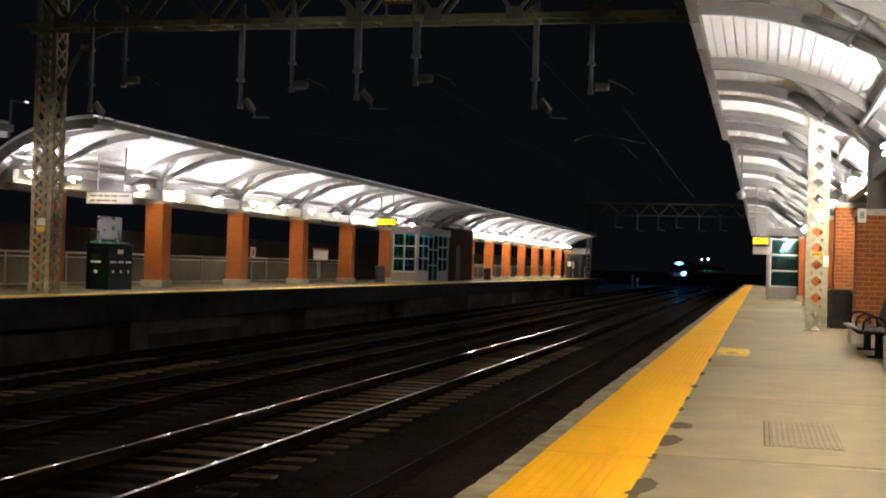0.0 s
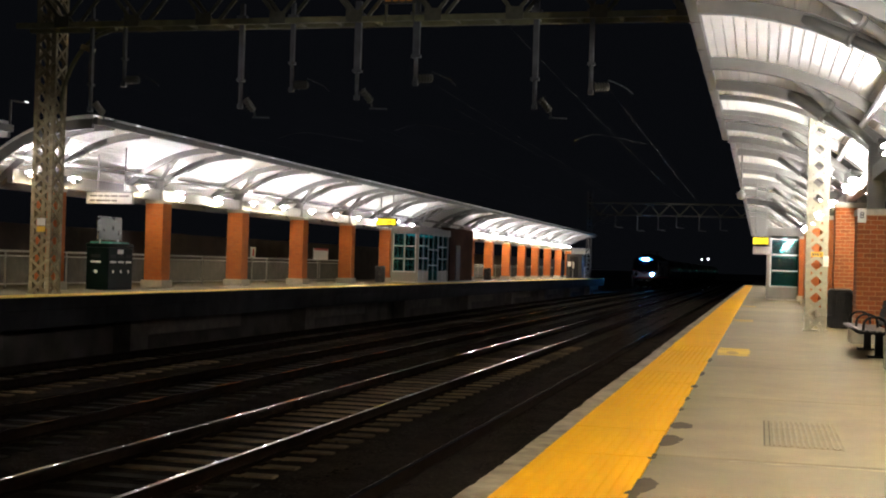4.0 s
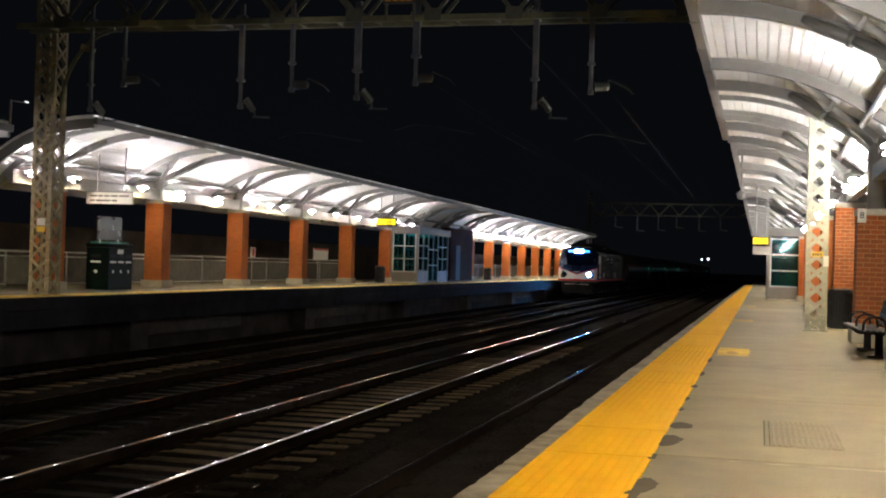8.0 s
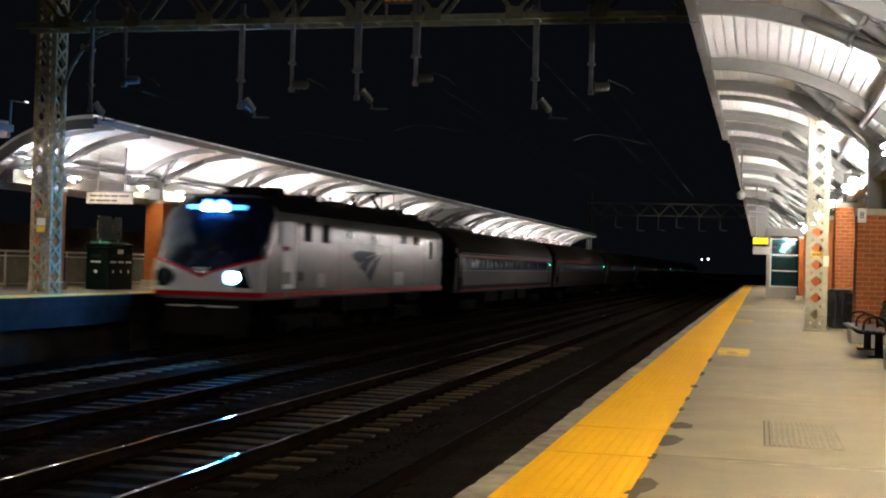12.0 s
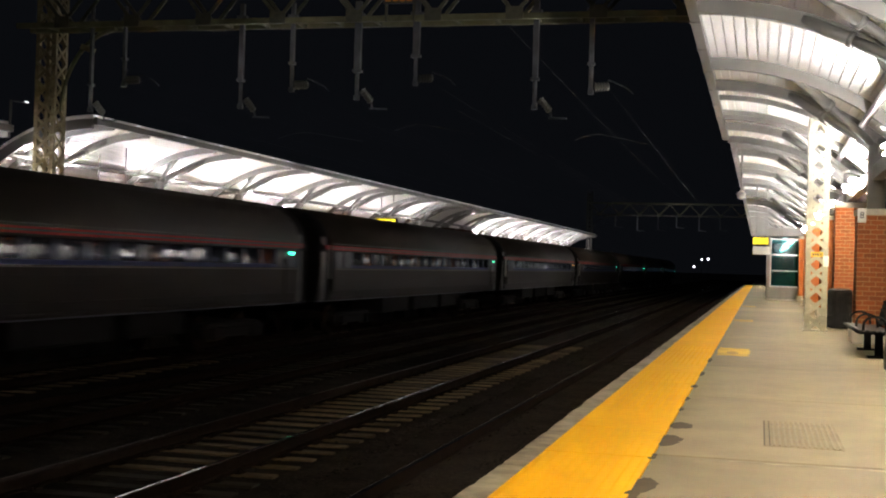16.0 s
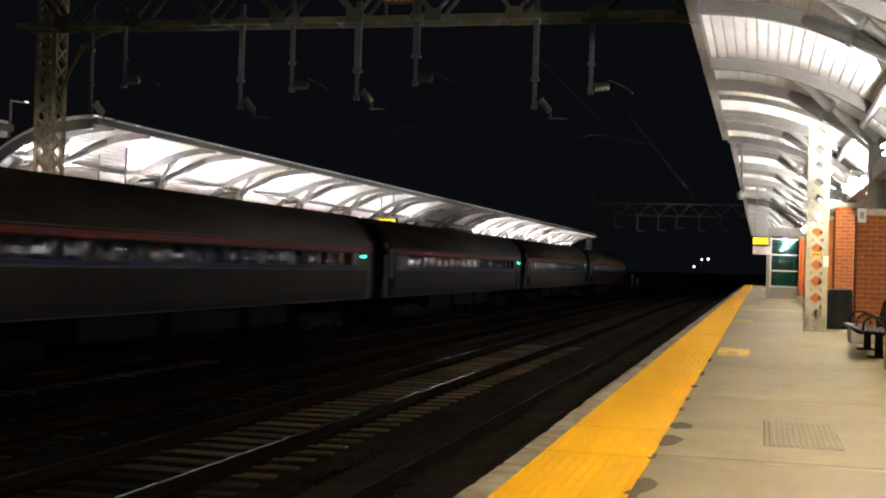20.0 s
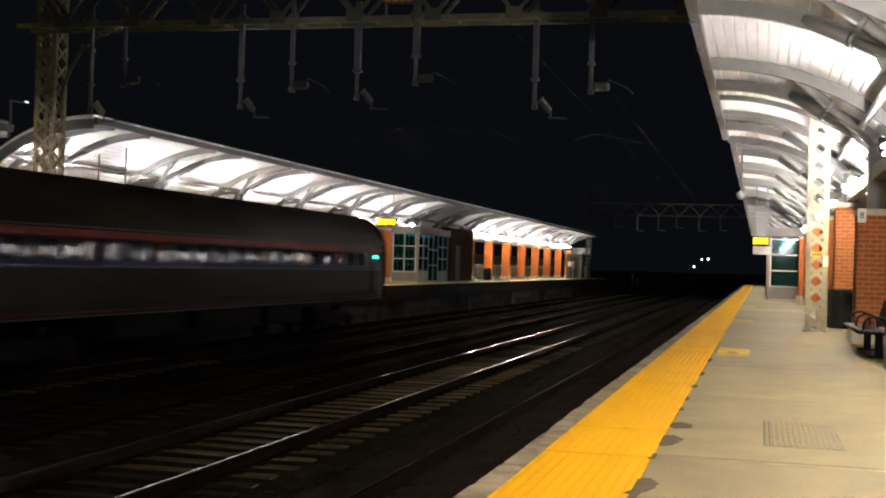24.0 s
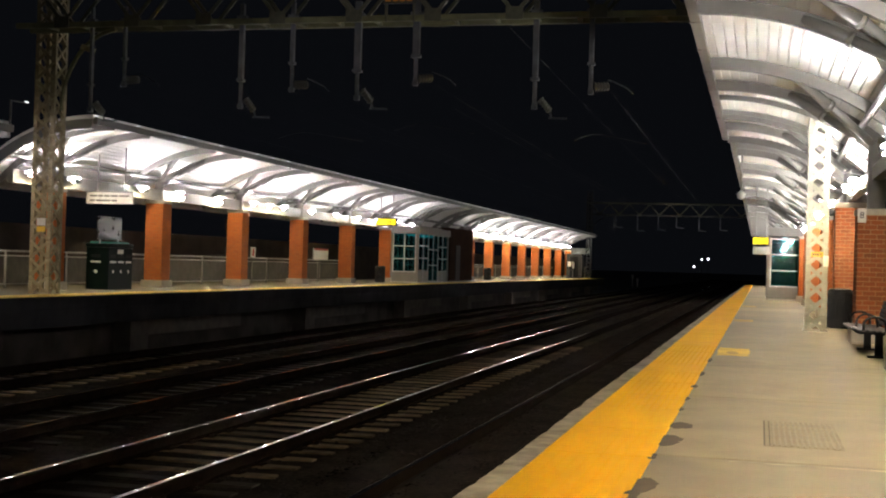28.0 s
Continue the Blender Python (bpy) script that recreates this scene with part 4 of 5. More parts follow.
for sx in (-1.0, 1.1):
    part("hanger", rod(bmesh.new(), (sx, 0.04, 2.98), (sx, 0.04, 3.9 if sx > 0 else 3.1), 0.03), M_STEEL, ep)

# ---- waiting shelters ----


def shelter(x0, x1, y0, y1, z0, hgt, cols, label):
    s = thing("waiting_shelter", x0, y0, z0, label, "shelter")
    W, L = x1 - x0, y1 - y0
    part("roof", boxm(-0.08, W + 0.08, -0.08, L + 0.08, hgt - 0.35, hgt, 0.03), M_SHELTER, s)
    part("floor_plinth", boxm(0, W, 0, L, 0.0, 0.06), M_CAP, s)
    for cx in (0.06, W - 0.06):
        for cy in (0.06, L - 0.06):
            part("corner_post", boxm(cx - 0.06, cx + 0.06, cy - 0.06, cy + 0.06, 0.06, hgt - 0.35, 0.008), M_SHELTER, s)
    # end walls with three rows of panes
    for cy in (0.06, L - 0.06):
        part("apron", boxm(0.12, W - 0.12, cy - 0.03, cy + 0.03, 0.06, 0.52), M_SHELTER, s)
        for r in range(3):
            z = 0.57 + r * 0.635
            for c in range(cols):
                xa, xb = 0.17 + c * (W - 0.3) / cols, 0.17 + (c + 1) * (W - 0.3) / cols - 0.04
                part("pane", boxm(xa, xb, cy - 0.006, cy + 0.006, z, z + 0.59), M_GLASS, s, "teal tinted glass pane")
            part("rail", boxm(0.12, W - 0.12, cy - 0.025, cy + 0.025, z - 0.045, z), M_ALU, s)
        part("rail", boxm(0.12, W - 0.12, cy - 0.025, cy + 0.025, 2.425, 2.47), M_ALU, s)
        for c in range(cols + 1):
            xx = 0.145 + c * (W - 0.3) / cols
            part("mullion", boxm(xx - 0.025, xx + 0.02, cy - 0.028, cy + 0.028, 0.52, 2.46), M_ALU, s)
    # track side: panes and a door opening, back: panes
    n = 6
    for cx in (0.06, W - 0.06):
        for i in range(n):
            ya, yb = 0.12 + i * (L - 0.24) / n, 0.12 + (i + 1) * (L - 0.24) / n
            part("mullion", boxm(cx - 0.03, cx + 0.03, ya - 0.025, ya + 0.025, 0.06, hgt - 0.35), M_ALU, s)
            door = i in (2, 3)
            if not door:
                part("apron", boxm(cx - 0.025, cx + 0.025, ya + 0.03, yb - 0.03, 0.06, 0.6), M_SHELTER, s)
            for r in range(3):
                z = (0.65 if not door else 0.12) + r * (0.62 if not door else 0.8)
                zz = z + (0.57 if not door else 0.75)
                part("pane", boxm(cx - 0.006, cx + 0.006, ya + 0.035, yb - 0.035, z, zz), M_GLASS, s, "teal tinted glass pane")
                part("rail", boxm(cx - 0.02, cx + 0.02, ya + 0.03, yb - 0.03, zz, zz + 0.045), M_ALU, s)
    # glowing strip added under the roof to light the panes from inside
    part("ceiling_lamp", boxm(W / 2 - 0.1, W / 2 + 0.1, 0.8, L - 0.8, hgt - 0.42, hgt - 0.36, 0.01), M_TEALFILL, s, "dim teal strip added to light the panes")
    return s


# Teal fill glow, added inside the shelters without a known lamp there.
M_TEALFILL = mat("shelter_fill_glow", (0.9, 0.9, 0.9), 0.5, var=0.02, glow=0.7, glow_col=(0.25, 0.85, 0.9))
shelter(-17.85, -16.4, 60.0, 66.2, L_TOP, 2.78, 2, "grey framed glass waiting shelter with teal panes on the far platform")
shelter(0.26, 1.66, 52.0, 58.0, 0, 2.9, 1, "grey framed glass waiting shelter with teal panes on the platform")
st = thing("brick_stair_house", -18.6, 74.0, L_TOP, "dark brick stair enclosure under the far canopy", "building")
part("wall", boxm(-0.9, 1.1, -3.0, 2.9, 0, 3.1, 0.02), M_BRICKD, st)
part("door", boxm(1.10, 1.13, -1.6, -0.5, 0.02, 2.1), M_DKSTEEL, st, "dark steel door")

# ---- signs ----
sg = thing("station_sign", -17.5, 31.5, 0, "white hanging station sign with two lines of dark lettering", "sign")
part("panel", boxm(-0.71, 0.71, -0.04, 0.04, 2.45, 2.765, 0.01), M_WHITE, sg)
part("top_rail", boxm(-0.72, 0.72, -0.05, 0.05, 2.767, 2.80, 0.006), M_STEEL, sg)
for dx in (-0.38, 0.45):
    part("hanger", rod(bmesh.new(), (dx, 0, 2.79), (dx, 0, 4.0), 0.022), M_STEEL, sg)
for za, cuts in ((2.645, (-0.62, -0.36, -0.18, 0.02, 0.27, 0.62)), (2.515, (-0.62, -0.42, 0.05, 0.25))):
    for a, b in zip(cuts, cuts[1:]):
        part("lettering_bar", boxm(a + 0.02, b - 0.02, -0.046, -0.041, za, za + 0.05), M_FASCIA, sg)


def led_sign(x0, x1, y, z0, z1, ztop, label):
    s = thing("display_sign", (x0 + x1) / 2, y, 0, label, "sign")
    w = (x1 - x0) / 2
    part("casing", boxm(-w, w, 0.0, 0.22, z0, z1, 0.015), M_BLACK, s)
    for a, b in ((-0.92, 0.12), (0.2, 0.38), (0.45, 0.9)):
        for zz in (0.14, 0.54):
            part("text_bar", boxm(a * w, b * w, -0.006, -0.002, z0 + zz * (z1 - z0), z0 + (zz + 0.34) * (z1 - z0)), M_LED, s, "glowing amber lettering bars")
    for sx in (-0.6, 0.6):
        part("hanger", rod(bmesh.new(), (sx * w, 0.11, z1 - 0.01), (sx * w, 0.11, ztop), 0.022), M_STEEL, s)
    return s


led_sign(-16.85, -15.9, 54.3, 2.70, 3.05, 4.2, "black hanging display with glowing amber lettering over the far platform")
led_sign(-0.28, 0.28, 45.0, 2.03, 2.33, 4.29, "hanging display with glowing amber lettering over the platform")
sb = thing("hanging_sign", 0.02, 45.4, 0, "pale hanging sign box below the display", "sign")
part("panel", boxm(-0.28, 0.30, 0, 0.12, 1.72, 2.0, 0.01), M_WHITE, sb)
for sx in (-0.2, 0.2):
    part("hanger", rod(bmesh.new(), (sx, 0.06, 1.99), (sx, 0.06, 4.27), 0.015), M_STEEL, sb)
dm = thing("dome_camera", -0.5, 32.0, 0, "white dome camera on a thin drop pole", "camera")
part("drop_pole", rod(bmesh.new(), (0, 0, 3.08), (0, 0, 4.33), 0.022), M_STEEL, dm)
db = bmesh.new()
bmesh.ops.create_uvsphere(db, u_segments=16, v_segments=10, radius=0.10, matrix=Matrix.Translation((0, 0, 2.97)))
part("dome", db, M_WHITE, dm, smooth=True)
part("shroud", rod(bmesh.new(), (0, 0, 3.0), (0, 0, 3.1), 0.13, 16, 0.03), M_WHITE, dm, smooth=True)
zs = thing("zone_sign", 1.53, 20.68, 0, "small white platform sign with a dark numeral on the column", "sign")
part("plate", boxm(-0.07, 0.06, -0.02, 0, 1.90, 2.12, 0.005), M_WHITE, zs)
zb = text_bm("8", 0.14)
bmesh.ops.rotate(zb, verts=zb.verts, matrix=Euler((radians(90), 0, 0)).to_matrix())
bmesh.ops.translate(zb, verts=zb.verts, vec=(-0.005, -0.024, 2.01))
part("numeral", zb, M_INK, zs)
for x, y, z0, z1, w, red in ((-19.42, 46.3, 1.10, 1.50, 0.45, 1), (-19.42, 54.2, 1.08, 1.60, 1.9, 0.25), (-19.42, 104.8, 1.0, 1.6, 0.8, 0), (-17.0, 117.5, 1.0, 1.6, 0.8, 0)):
    nb = thing("notice_board", x, y, 0, "white notice board with a red band on the railing" if red else "small white notice board", "sign")
    part("board", boxm(-0.02, 0.02, -w / 2, w / 2, z0, z1, 0.005), M_WHITE, nb)
    if red:
        part("red_band", boxm(0.021, 0.026, -w / 2, w / 2, z1 - 0.09, z1) if red < 1 else boxm(0.021, 0.026, -w / 5, w / 5, z0 + 0.06, z1 - 0.06), M_RED, nb, "red printed band")
    part("post", rod(bmesh.new(), (-0.03, 0, L_TOP), (-0.03, 0, z1), 0.02), M_RAILING, nb)

# ---- bins and bench ----
rc = thing("recycling_station", -17.6, 31.7, L_TOP, "dark green recycling bin with a pale panel standing above it", "bin")
part("body", boxm(-0.3, 0.38, -0.68, 0.68, 0.0, 1.16, 0.03), M_GREEN, rc)
part("lid", boxm(-0.32, 0.40, -0.71, 0.71, 1.16, 1.27, 0.04), M_GREEN, rc)
part("teal_trim", boxm(-0.30, 0.36, -0.5, 0.5, 1.275, 1.32, 0.01), M_TEAL, rc, "teal trim")
part("notice_panel", boxm(-0.02, 0.02, -0.66, 0.66, 1.38, 2.02, 0.015), M_POLISH, rc, "pale reflective notice panel")
for dy in (-0.5, 0.5):
    part("panel_leg", rod(bmesh.new(), (0, dy, 1.26), (0, dy, 1.4), 0.02), M_ALU, rc)
for i in range(3):
    y0 = -0.43 + i * 0.43
    part("slot", boxm(0.381, 0.386, y0 - 0.16, y0 + 0.16, 0.88, 0.97), M_BLACK, rc)
    part("label_strip", boxm(0.381, 0.387, y0 - 0.16, y0 + 0.16, 0.74, 0.79), M_WHITE, rc)
    sy = blot(0, 0, 0.045, 0.045, i)
    bmesh.ops.rotate(sy, verts=sy.verts, matrix=Euler((0, radians(90), 0)).to_matrix())
    bmesh.ops.translate(sy, verts=sy.verts, vec=(0.385, y0, 0.50))
    part("symbol", sy, M_WHITE, rc)
part("poster", boxm(0.381, 0.386, -0.2, 0.12, 0.99, 1.11), M_WHITE, rc)
part("label_strip", boxm(-0.16, 0.14, -0.687, -0.681, 0.74, 0.79), M_WHITE, rc)
part("slot", boxm(-0.16, 0.14, -0.686, -0.681, 0.88, 0.97), M_BLACK, rc)
sy = blot(0, 0, 0.05, 0.05, 7)
bmesh.ops.rotate(sy, verts=sy.verts, matrix=Euler((radians(90), 0, 0)).to_matrix())
bmesh.ops.translate(sy, verts=sy.verts, vec=(0.0, -0.685, 0.50))
part("symbol", sy, M_WHITE, rc)


def litter_bin(x, y, z, r, h, label):
    b = thing("litter_bin", x, y, z, label, "bin", "litter bins")
    bm = bmesh.new()
    prof = ((r * 0.93, 0.02), (r, 0.05), (r, h - 0.09))
    for (ra, za), (rb2, zb2) in zip(prof, prof[1:]):
        rod(bm, (0, 0, za), (0, 0, zb2), ra - 0.02, 20, rb2 - 0.02)
    part("liner", bm, M_GLOSS, b, smooth=False)
    for i in range(26):
        a = 2 * math.pi * i / 26
        part("slat", rod(bmesh.new(), (r * math.cos(a), r * math.sin(a), 0.03), (r * math.cos(a), r * math.sin(a), h - 0.08), 0.014, 6), M_GLOSS, b)
    for z1 in (0.05, h * 0.35, h * 0.65, h - 0.08):
        part("hoop", rod(bmesh.new(), (0, 0, z1 - 0.018), (0, 0, z1 + 0.018), r + 0.018, 24), M_GLOSS, b)
    part("rim", rod(bmesh.new(), (0, 0, h - 0.06), (0, 0, h), r + 0.025, 24, r - 0.03), M_GLOSS, b, smooth=True)
    return b


lb = litter_bin(1.55, 26.1, 0, 0.225, 0.80, "round black slatted steel litter bin beside the column")
for y in (56.6, 80.6):
    copy_thing(lb, pose(-17.3, y, L_TOP) @ pose(0, 0, 0))
eb = thing("equipment_box", -17.2, 124.5, L_TOP, "pale equipment cabinet at the platform end", "cabinet")
part("body", boxm(-0.4, 0.4, -0.3, 0.3, 0, 1.1, 0.02), M_SHELTER, eb)
part("panel", boxm(-0.3, 0.3, -0.32, -0.305, 0.75, 1.05), M_WHITE, eb)

bn = thing("bench", 1.53, 16.85, 0, "black metal bench with slatted seat and curved armrests beside the column", "bench")
for i in range(6):
    part("seat_slat", boxm(-0.29 + i * 0.075, -0.235 + i * 0.075, 0.0, 2.5, 0.360 - i * 0.004, 0.378 - i * 0.004, 0.005), M_SLAT, bn, "dark grey worn slat")
for i in range(6):
    part("back_slat", bar(bmesh.new(), (0.155 + i * 0.016, 0.0, 0.41 + i * 0.056), (0.155 + i * 0.016, 2.5, 0.41 + i * 0.056), 0.02, 0.046), M_BLACK, bn)
part("front_rail", rod(bmesh.new(), (-0.305, 0.0, 0.355), (-0.305, 2.5, 0.355), 0.022, 10), M_BLACK, bn, smooth=True)
for y in (0.02, 2.48):
    part("end_bracket", bar(bmesh.new(), (-0.30, y, 0.338), (0.16, y, 0.323), 0.03, 0.05, (0, 1, 0)), M_BLACK, bn)
for y in (0.03, 1.25, 2.47):
    pts = [Vector((-0.235 + 0.14 * (1 - math.cos(a)), y, 0.365 + 0.18 * math.sin(a) ** 0.6)) for a in [i * math.pi / 14 for i in range(15)]]
    part("armrest", tube(pts, 0.017), M_BLACK, bn)
for y in (0.5, 2.3):
    part("leg", boxm(-0.05, 0.05, y - 0.045, y + 0.045, 0.02, 0.335, 0.008), M_BLACK, bn)
    part("foot", boxm(-0.14, 0.14, y - 0.10, y + 0.10, 0.0, 0.025, 0.004), M_BLACK, bn)
    part("seat_bearer", boxm(-0.29, 0.17, y - 0.03, y + 0.03, 0.318, 0.338), M_BLACK, bn)
    part("back_bearer", bar(bmesh.new(), (0.16, y, 0.325), (0.255, y, 0.71), 0.05, 0.03, (0, 1, 0)), M_BLACK, bn)

# ---- far lamps and signals ----
for x, y, z, r in ((-15.0, 300, 2.2, 0.20), (-13.3, 301, 3.85, 0.13), (-11.85, 302, 4.0, 0.16)):
    fl = thing("distant_lamp", x, y, 0, "bright distant white yard lamp on a post", "lamp", "distant lamps")
    fb2 = bmesh.new()
    bmesh.ops.create_icosphere(fb2, subdivisions=2, radius=r, matrix=Matrix.Translation((0, 0, z)))
    part("lamp_head", fb2, M_FARLIGHT, fl)
    part("post", rod(bmesh.new(), (0, 0, -1.62), (0, 0, z), 0.06, 6), M_DKSTEEL, fl)
for x, y, h in ((-19.4, 199.0, 1.9), (-18.8, 201.0, 1.35)):
    mp = thing("marker_post", x, y, -1.62, "white trackside marker post in the ground", "post", "marker posts")
    part("post", boxm(-0.09, 0.09, -0.06, 0.06, 0, h, 0.02), M_WHITE, mp)
    part("plate", boxm(-0.20, 0.20, -0.08, -0.062, h - 0.55, h - 0.05, 0.01), M_WHITE, mp)
for x, y, z in ((-6.5, 170, -0.95), (-6.45, 150, -1.05)):
    gs = thing("ground_signal", x, y, -1.5, "low railway signal with a small dim lens", "signal")
    part("head", boxm(-0.10, 0.10, 0, 0.2, 0, z + 1.6), M_BLACK, gs)
    part("lens", boxm(-0.05, 0.05, -0.012, -0.002, z + 1.44, z + 1.52), M_SIGLENS, gs)

# ---- the train: a locomotive and eight coaches (y runs from the front back, z from the rail up) ----
LOCO_W = 1.49


def loco_half(z):
    return LOCO_W if z < 3.25 else LOCO_W - 0.62 * ((z - 3.25) / 0.67) ** 1.7


def loco_front(z):
    if z < 1.9:
        return 0.50 + 0.06 * (1.9 - z) / 0.6
    return 0.50 + 1.05 * ((z - 1.9) / 2.0) ** 1.25


def nose_ring(z, dmax=4.0, n=70):
    """Points round the nose at height z, from the middle of the front out along one side, with the distance walked."""
    w, yf, d, p = loco_half(z), loco_front(z), 0.46, 2 / 2.7
    pts = []
    for i in range(n + 1):
        a = i / n * math.pi / 2
        pts.append(Vector((w * math.sin(a) ** p, yf + d * (1 - math.cos(a) ** p), z)))
    pts.append(Vector((w, yf + d + 6, z)))
    return pts


def on_nose(dist, z, off=0.0, rings={}):
    key = round(z, 4)
    if key not in rings:
        pts = nose_ring(z)
        acc = [0.0]
        for a, b in zip(pts, pts[1:]):
            acc.append(acc[-1] + (b - a).length)
        rings[key] = (pts, acc)
    pts, acc = rings[key]
    s = abs(dist)
    for i in range(len(pts) - 1):
        if s <= acc[i + 1] or i == len(pts) - 2:
            k = (s - acc[i]) / max(1e-6, acc[i + 1] - acc[i])
            q = pts[i].lerp(pts[i + 1], k)
            t = (pts[i + 1] - pts[i]).normalized()
            nrm = Vector((t.y, -t.x, 0))
            q = q + nrm * off
            break
    if dist < 0:
        q.x = -q.x
    return q


def nose_patch(d_of, z_lo, z_hi, nd, nz, off):
    """A patch on the nose: d_of(u, z) is the distance round it for u in -1..1; z_lo(u), z_hi(u) its lower and upper edge."""
    bm = bmesh.new()
    g = []
    for i in range(nd + 1):
        u = -1 + 2 * i / nd
        col = []
        for j in range(nz + 1):
            z = z_lo(u) + (z_hi(u) - z_lo(u)) * j / nz
            col.append(bm.verts.new(on_nose(d_of(u, z), z, off)))
        g.append(col)
    for i in range(nd):
        for j in range(nz):
            bm.faces.new((g[i][j], g[i + 1][j], g[i + 1][j + 1], g[i][j + 1]))
    return bm


def bogie(parent, y, z=0.0, wheel_r=0.46):
    b = part("bogie", boxm(-1.15, 1.15, y - 1.6, y + 1.6, 0.45, 0.72, 0.05), M_TDARK, parent)
    for sx in (-1, 1):
        part("side_frame", boxm(sx * 0.95, sx * 1.18, y - 1.75, y + 1.75, 0.35, 0.62, 0.06), M_TDARK, b)
        for dy in (-1.25, 1.25):
            part("wheel", rod(bmesh.new(), (sx * 0.68, y + dy, wheel_r), (sx * 0.81, y + dy, wheel_r), wheel_r, 24), M_RUST, b)
            part("axle_box", boxm(sx * 1.16, sx * 1.26, y + dy - 0.17, y + dy + 0.17, 0.32, 0.62, 0.03), M_TDARK, b)
    for dy in (-1.25, 1.25):
        part("axle", rod(bmesh.new(), (-0.7, y + dy, wheel_r), (0.7, y + dy, wheel_r), 0.08), M_TDARK, b)
    return b


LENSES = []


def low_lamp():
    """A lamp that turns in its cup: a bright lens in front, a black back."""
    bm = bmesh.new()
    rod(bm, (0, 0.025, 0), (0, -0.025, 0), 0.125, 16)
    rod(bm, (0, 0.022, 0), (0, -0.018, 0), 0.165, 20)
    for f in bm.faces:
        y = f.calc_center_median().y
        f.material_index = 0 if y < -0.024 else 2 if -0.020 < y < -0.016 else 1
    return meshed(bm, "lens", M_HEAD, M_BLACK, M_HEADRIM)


def open_tube(q, r0, r1, length, n=24):
    """A tube open at both ends, reaching forwards from q."""
    bm = bmesh.new()
    rings = [[bm.verts.new(q + Vector((r * math.cos(2 * math.pi * k / n), -d, r * math.sin(2 * math.pi * k / n)))) for k in range(n)] for r, d in ((r0, 0), (r1, 0), (r1, length), (r0, length))]
    for a, b in zip(rings, rings[1:] + rings[:1]):
        for k in range(n):
            bm.faces.new((a[k], a[(k + 1) % n], b[(k + 1) % n], b[k]))
    return bm


